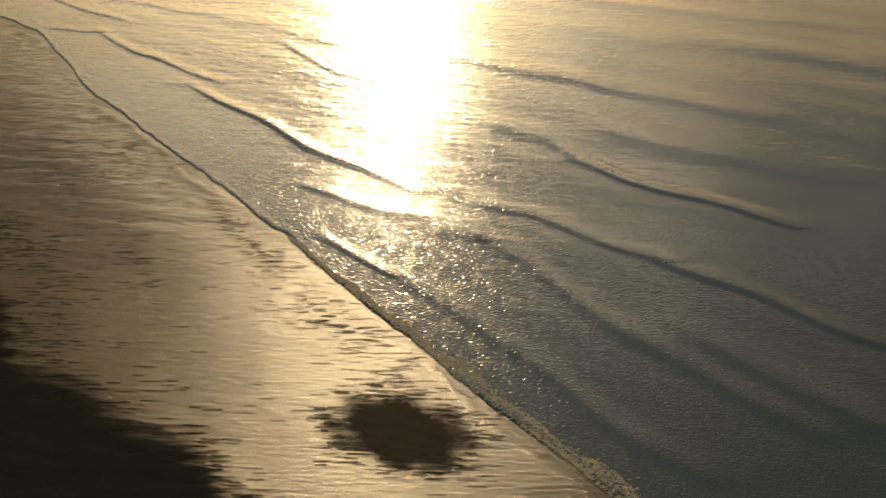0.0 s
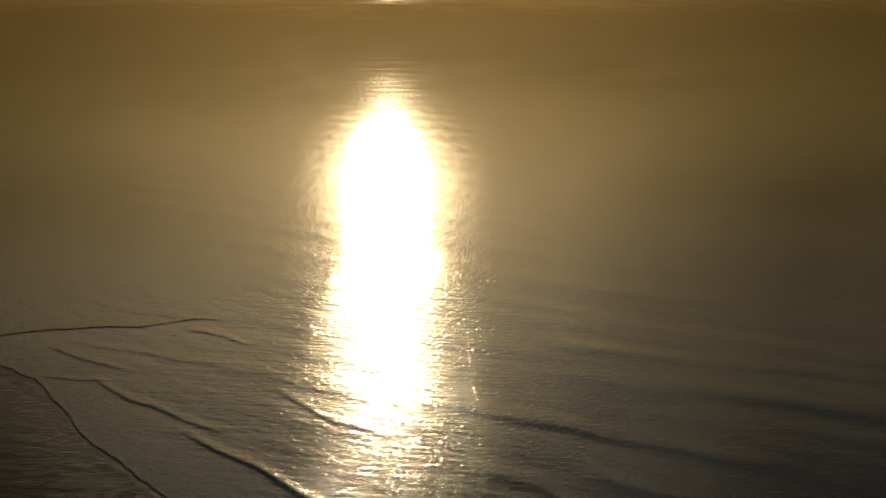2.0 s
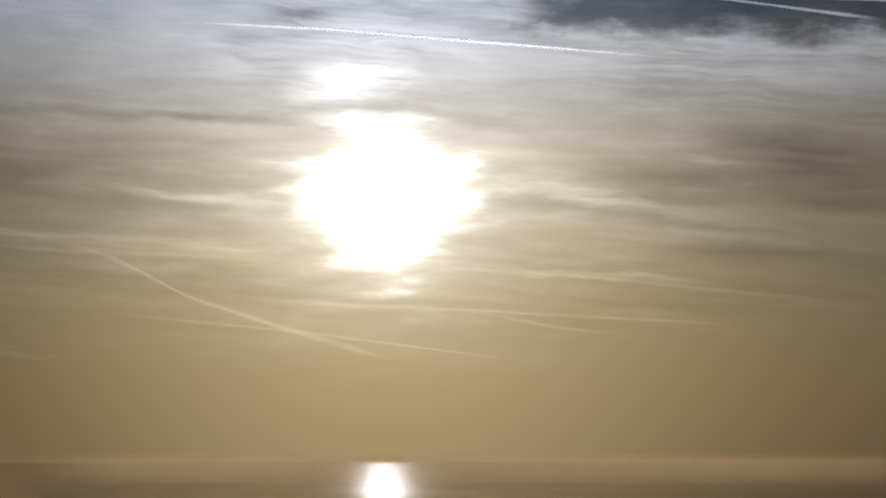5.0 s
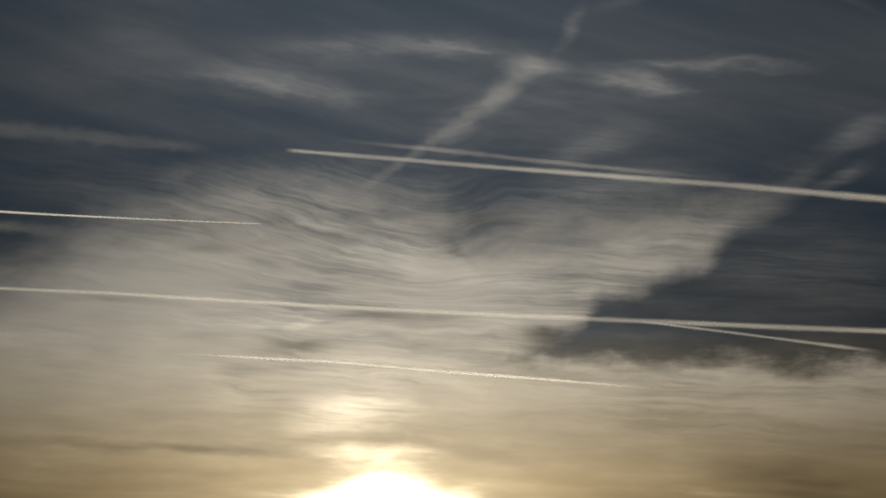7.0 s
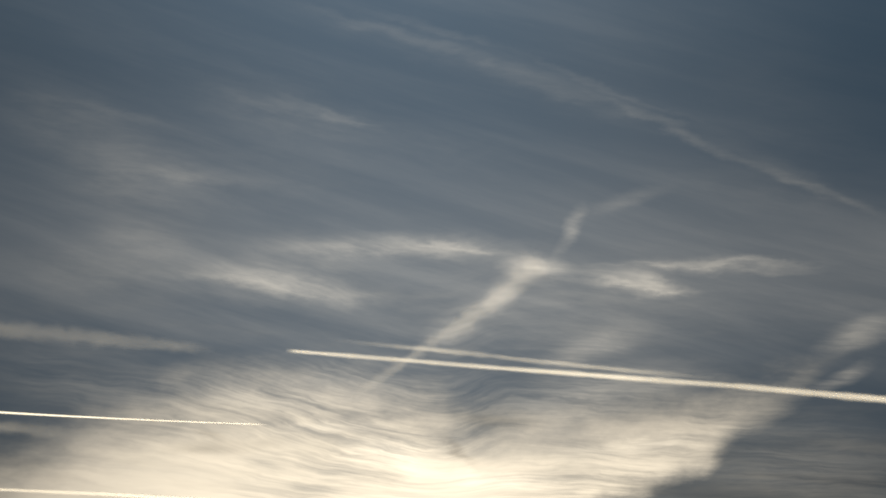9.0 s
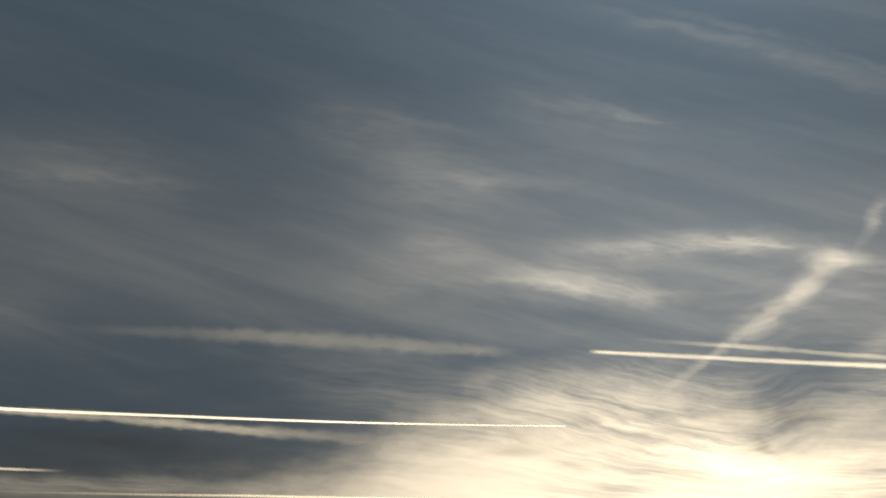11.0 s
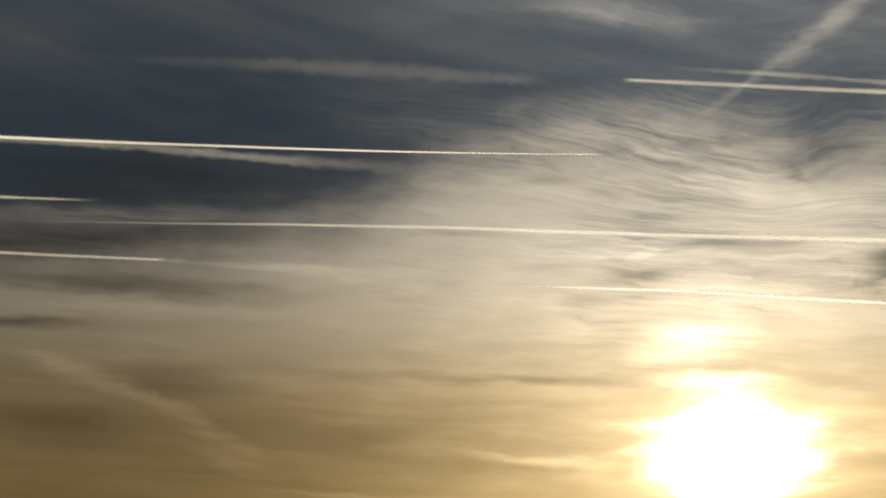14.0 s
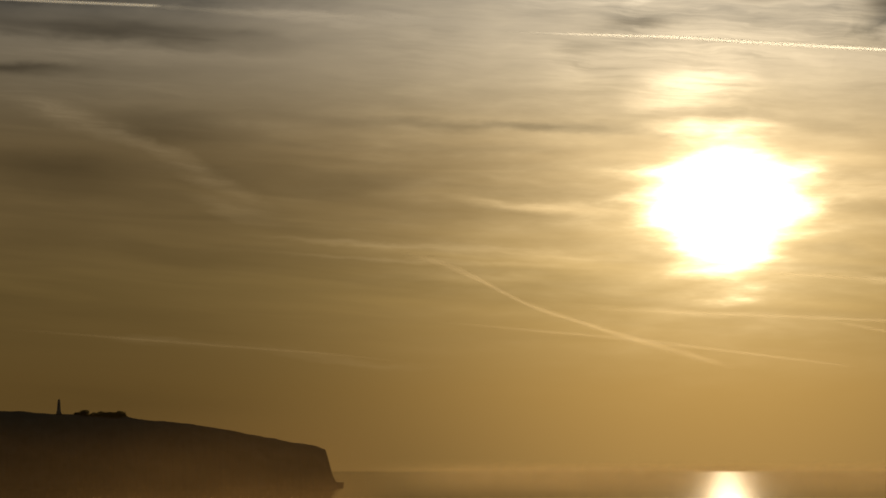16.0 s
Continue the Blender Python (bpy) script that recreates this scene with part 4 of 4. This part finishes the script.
def froth():
    """Small bubbles and clots of foam pushed along the water's edge."""
    rng = random.Random(9)
    verts, faces = [], []
    for k in range(5200):
        if k < 1400:
            y = rng.uniform(72, 104)
            x = float(np.interp(y, SHORE_Y[::-1], SHORE_X[::-1])) + rng.gauss(0.05, 0.1)
            y += abs(rng.gauss(0, 1.0)) * (1.3 if y < 92 else 0.3)
        else:
            # the broken roll of the last wave
            x = rng.uniform(-7.0, 6.0)
            y = float(np.interp(x, SHORE_X, SHORE_Y))
            broad = 2.6 * max(0.15, min(1.0, (108 - y) / 24)) * (0.75 + 0.4 * math.sin(x * 2.1) * math.sin(x * 0.7 + 1))
            y += broad * rng.random() ** 0.7
        s = float(seaward(np.array([x]), np.array([y]))[0])
        z = 0.03 if s > 0 else -0.022 * s
        r, h, n = rng.uniform(0.02, 0.07), rng.uniform(0.006, 0.025), len(verts)
        verts += [(x + 1.6 * r * math.cos(q), y + r * math.sin(q), z - 0.01) for q in (0.0, 1.05, 2.1, 3.14, 4.19, 5.24)]
        verts += [(x + 0.8 * r * math.cos(q), y + 0.5 * r * math.sin(q), z + h) for q in (0.5, 2.6, 4.7)]
        faces += [(n, n + 1, n + 6), (n + 1, n + 2, n + 7, n + 6), (n + 2, n + 3, n + 7), (n + 3, n + 4, n + 8, n + 7),
                  (n + 4, n + 5, n + 8), (n + 5, n, n + 6, n + 8), (n + 6, n + 7, n + 8)]
    me = bpy.data.meshes.new("sea_froth")
    me.from_pydata(verts, [], faces)
    me.materials.append(FOAM)
    tagged(new("sea_froth", me), "thin brownish froth along the water's edge", "foam", kind="stuff")


froth()


# ---- trails in the sky ----
def contrail(label, mat, width, places, group="", ends=(0.2, 0.2), lumps=0.25, seed=0):
    """A long lens-shaped streak of vapour through bearings and height angles, width in degrees."""
    dist = 4600.0
    pts = np.array(places, float)
    t = np.concatenate(([0], np.cumsum(np.hypot(*np.diff(pts, axis=0).T))))
    n = int(max(24, t[-1] / 0.12))
    q = np.linspace(0, t[-1], n)
    a, e = np.interp(q, t, pts[:, 0]), np.interp(q, t, pts[:, 1])
    soft = max(1, int(0.5 / (t[-1] / n)))
    ker = np.ones(2 * soft + 1) / (2 * soft + 1)
    a = np.convolve(np.pad(a, soft, mode="reflect", reflect_type="odd"), ker, "valid")
    e = np.convolve(np.pad(e, soft, mode="reflect", reflect_type="odd"), ker, "valid")
    rng = np.random.default_rng(seed)
    wob = sum(np.sin(q * f + rng.random() * 6) for f in (1.1, 2.7, 5.9, 13.0)) / 4
    wide = np.interp(q / t[-1], np.linspace(0, 1, len(width)), width) * (1 + lumps * wob)
    fade = smooth(q / t[-1], 0, ends[0] + 1e-3) * (1 - smooth(q / t[-1], 1 - ends[1] - 1e-3, 1))
    ta, te = np.gradient(a), np.gradient(e)
    ln = np.hypot(ta, te)
    na, ne = -te / ln, ta / ln
    across = [(-1, 0), (-0.6, 0.7), (0, 1), (0.6, 0.7), (1, 0), (0.6, -0.7), (0, -1), (-0.6, -0.7)]
    co, uv, fd = [], [], []
    for k in range(n):
        for v, d in across:
            aa, ee = radians(a[k] + na[k] * v * wide[k] / 2), radians(e[k] + ne[k] * v * wide[k] / 2)
            r = dist + d * 0.6 * dist * radians(wide[k])
            co.append((EYE[0] + r * math.cos(ee) * math.sin(aa), EYE[1] + r * math.cos(ee) * math.cos(aa), EYE[2] + r * math.sin(ee)))
            uv.append((q[k], v * 0.5 + 0.5))
            fd.append(fade[k])
    faces = [(8 * k + i, 8 * k + (i + 1) % 8, 8 * k + 8 + (i + 1) % 8, 8 * k + 8 + i) for k in range(n - 1) for i in range(8)]
    me = bpy.data.meshes.new("contrail")
    me.from_pydata(co, [], faces)
    layer = me.uv_layers.new(name="along")
    layer.data.foreach_set("uv", np.array([uv[l.vertex_index] for l in me.loops], np.float32).ravel())
    me.attributes.new("fade", "FLOAT", "POINT").data.foreach_set("value", np.array(fd, np.float32))
    me.polygons.foreach_set("use_smooth", np.ones(len(me.polygons), dtype=bool))
    me.materials.append(mat)
    return tagged(new("contrail", me), label, "contrail", group or "contrails")


THIN, WIDE_, PUFF, PALE = ("thin white aircraft trail across the sky", "broad frayed aircraft trail drifting apart",
                           "old spread trail of wispy cloud", "faint pale trail low in the haze")
contrail(THIN, TRAIL, (0.06, 0.12, 0.17, 0.19), [(-18.5, 11.0), (-11.5, 11.05), (-7.6, 11.0), (-2.4, 10.78), (2.9, 10.52), (5.5, 10.38), (11.0, 10.02)], ends=(0.35, 0.02), lumps=0.1, seed=1)
contrail(THIN, TRAIL, (0.08, 0.10, 0.14), [(4.4, 10.45), (6.8, 10.12), (10.2, 9.6)], ends=(0.2, 0.2), seed=2)
contrail(THIN, FRESH, (0.05, 0.09, 0.11, 0.08), [(-6.4, 9.68), (-4.4, 9.6), (-2.4, 9.52), (-1.0, 9.40), (2.5, 9.12), (5.4, 8.85)], ends=(0.25, 0.3), lumps=0.15, seed=3)
contrail(WIDE_, TRAIL, (0.14, 0.18, 0.2, 0.24), [(-3.65, 14.33), (-1.0, 14.15), (2.95, 13.83), (6.9, 13.46), (10.6, 13.0)], ends=(0.02, 0.02), lumps=0.2, seed=4)
contrail(WIDE_, FRAY, (0.14, 0.18, 0.18, 0.14), [(-2.9, 14.62), (0.3, 14.33), (3.2, 14.0), (6.8, 13.6)], ends=(0.3, 0.3), seed=5)
contrail("fresh bright needle-thin aircraft trail", FRESH, (0.12, 0.09, 0.03), [(-19.0, 12.87), (-13.0, 12.81), (-9.0, 12.73), (-4.0, 12.64)], ends=(0.05, 0.03), lumps=0.03, seed=6)
contrail(WIDE_, FRAY, (0.26, 0.28, 0.36, 0.5), [(-19.0, 12.85), (-15.5, 12.78), (-13.6, 12.66), (-11.6, 12.52), (-9.6, 12.40), (-7.4, 12.22)], ends=(0.0, 0.4), lumps=0.3, seed=7)
contrail(THIN, TRAIL, (0.12, 0.10), [(-19.0, 11.52), (-15.7, 11.51)], ends=(0.0, 0.4), seed=8)
contrail(THIN, TRAIL, (0.12, 0.10), [(-19.0, 10.29), (-14.2, 10.2)], ends=(0.0, 0.05), lumps=0.1, seed=9)
contrail(WIDE_, OLD, (0.12, 0.3, 0.2), [(-14.4, 10.2), (-12.6, 10.1), (-8.2, 10.0)], ends=(0.05, 0.5), lumps=0.4, seed=10)
contrail(WIDE_, OLD, (0.3, 0.45, 0.6, 0.35), [(-16.8, 14.75), (-11.6, 14.67), (-8.3, 14.52), (-5.1, 14.3)], ends=(0.6, 0.1), lumps=0.1, seed=11)
contrail(PUFF, PUFFY, (0.22, 0.4, 0.7, 0.95), [(-2.2, 13.2), (-0.5, 14.34), (1.05, 15.33), (2.5, 16.38)], ends=(0.15, 0.05), lumps=0.35, seed=12)
LOW = "low trails in the haze"
contrail(PALE, HAZY, (0.26, 0.2, 0.12, 0.15, 0.2, 0.27, 0.12), [(-8.9, 4.72), (-7.6, 4.36), (-6.8, 3.98), (-5.8, 3.44), (-3.3, 2.64), (-2.3, 2.36), (-1.0, 1.98)], LOW, (0.3, 0.14), seed=21)
contrail(PALE, FAINT, (0.06, 0.14, 0.08), [(-8.1, 3.1), (-3.3, 2.66), (1.7, 2.01)], LOW, (0.3, 0.1), seed=22)
contrail(PALE, FAINT, (0.08, 0.14, 0.08), [(-5.7, 3.44), (1.25, 3.11), (7.0, 2.79)], LOW, (0.3, 0.2), seed=23)
contrail(PALE, FAINT, (0.12, 0.12), [(1.0, 3.07), (2.8, 2.71), (4.2, 2.6)], LOW, (0.2, 0.4), seed=24)
contrail(PALE, WISP, (0.09, 0.08), [(-18.0, 2.9), (-10.0, 2.32), (-7.3, 2.0)], LOW, (0.3, 0.4), seed=25)
contrail(PALE, FAINT, (0.1, 0.2), [(-0.3, 4.16), (4.1, 3.83), (10.2, 3.16)], LOW, (0.05, 0.75), seed=26)
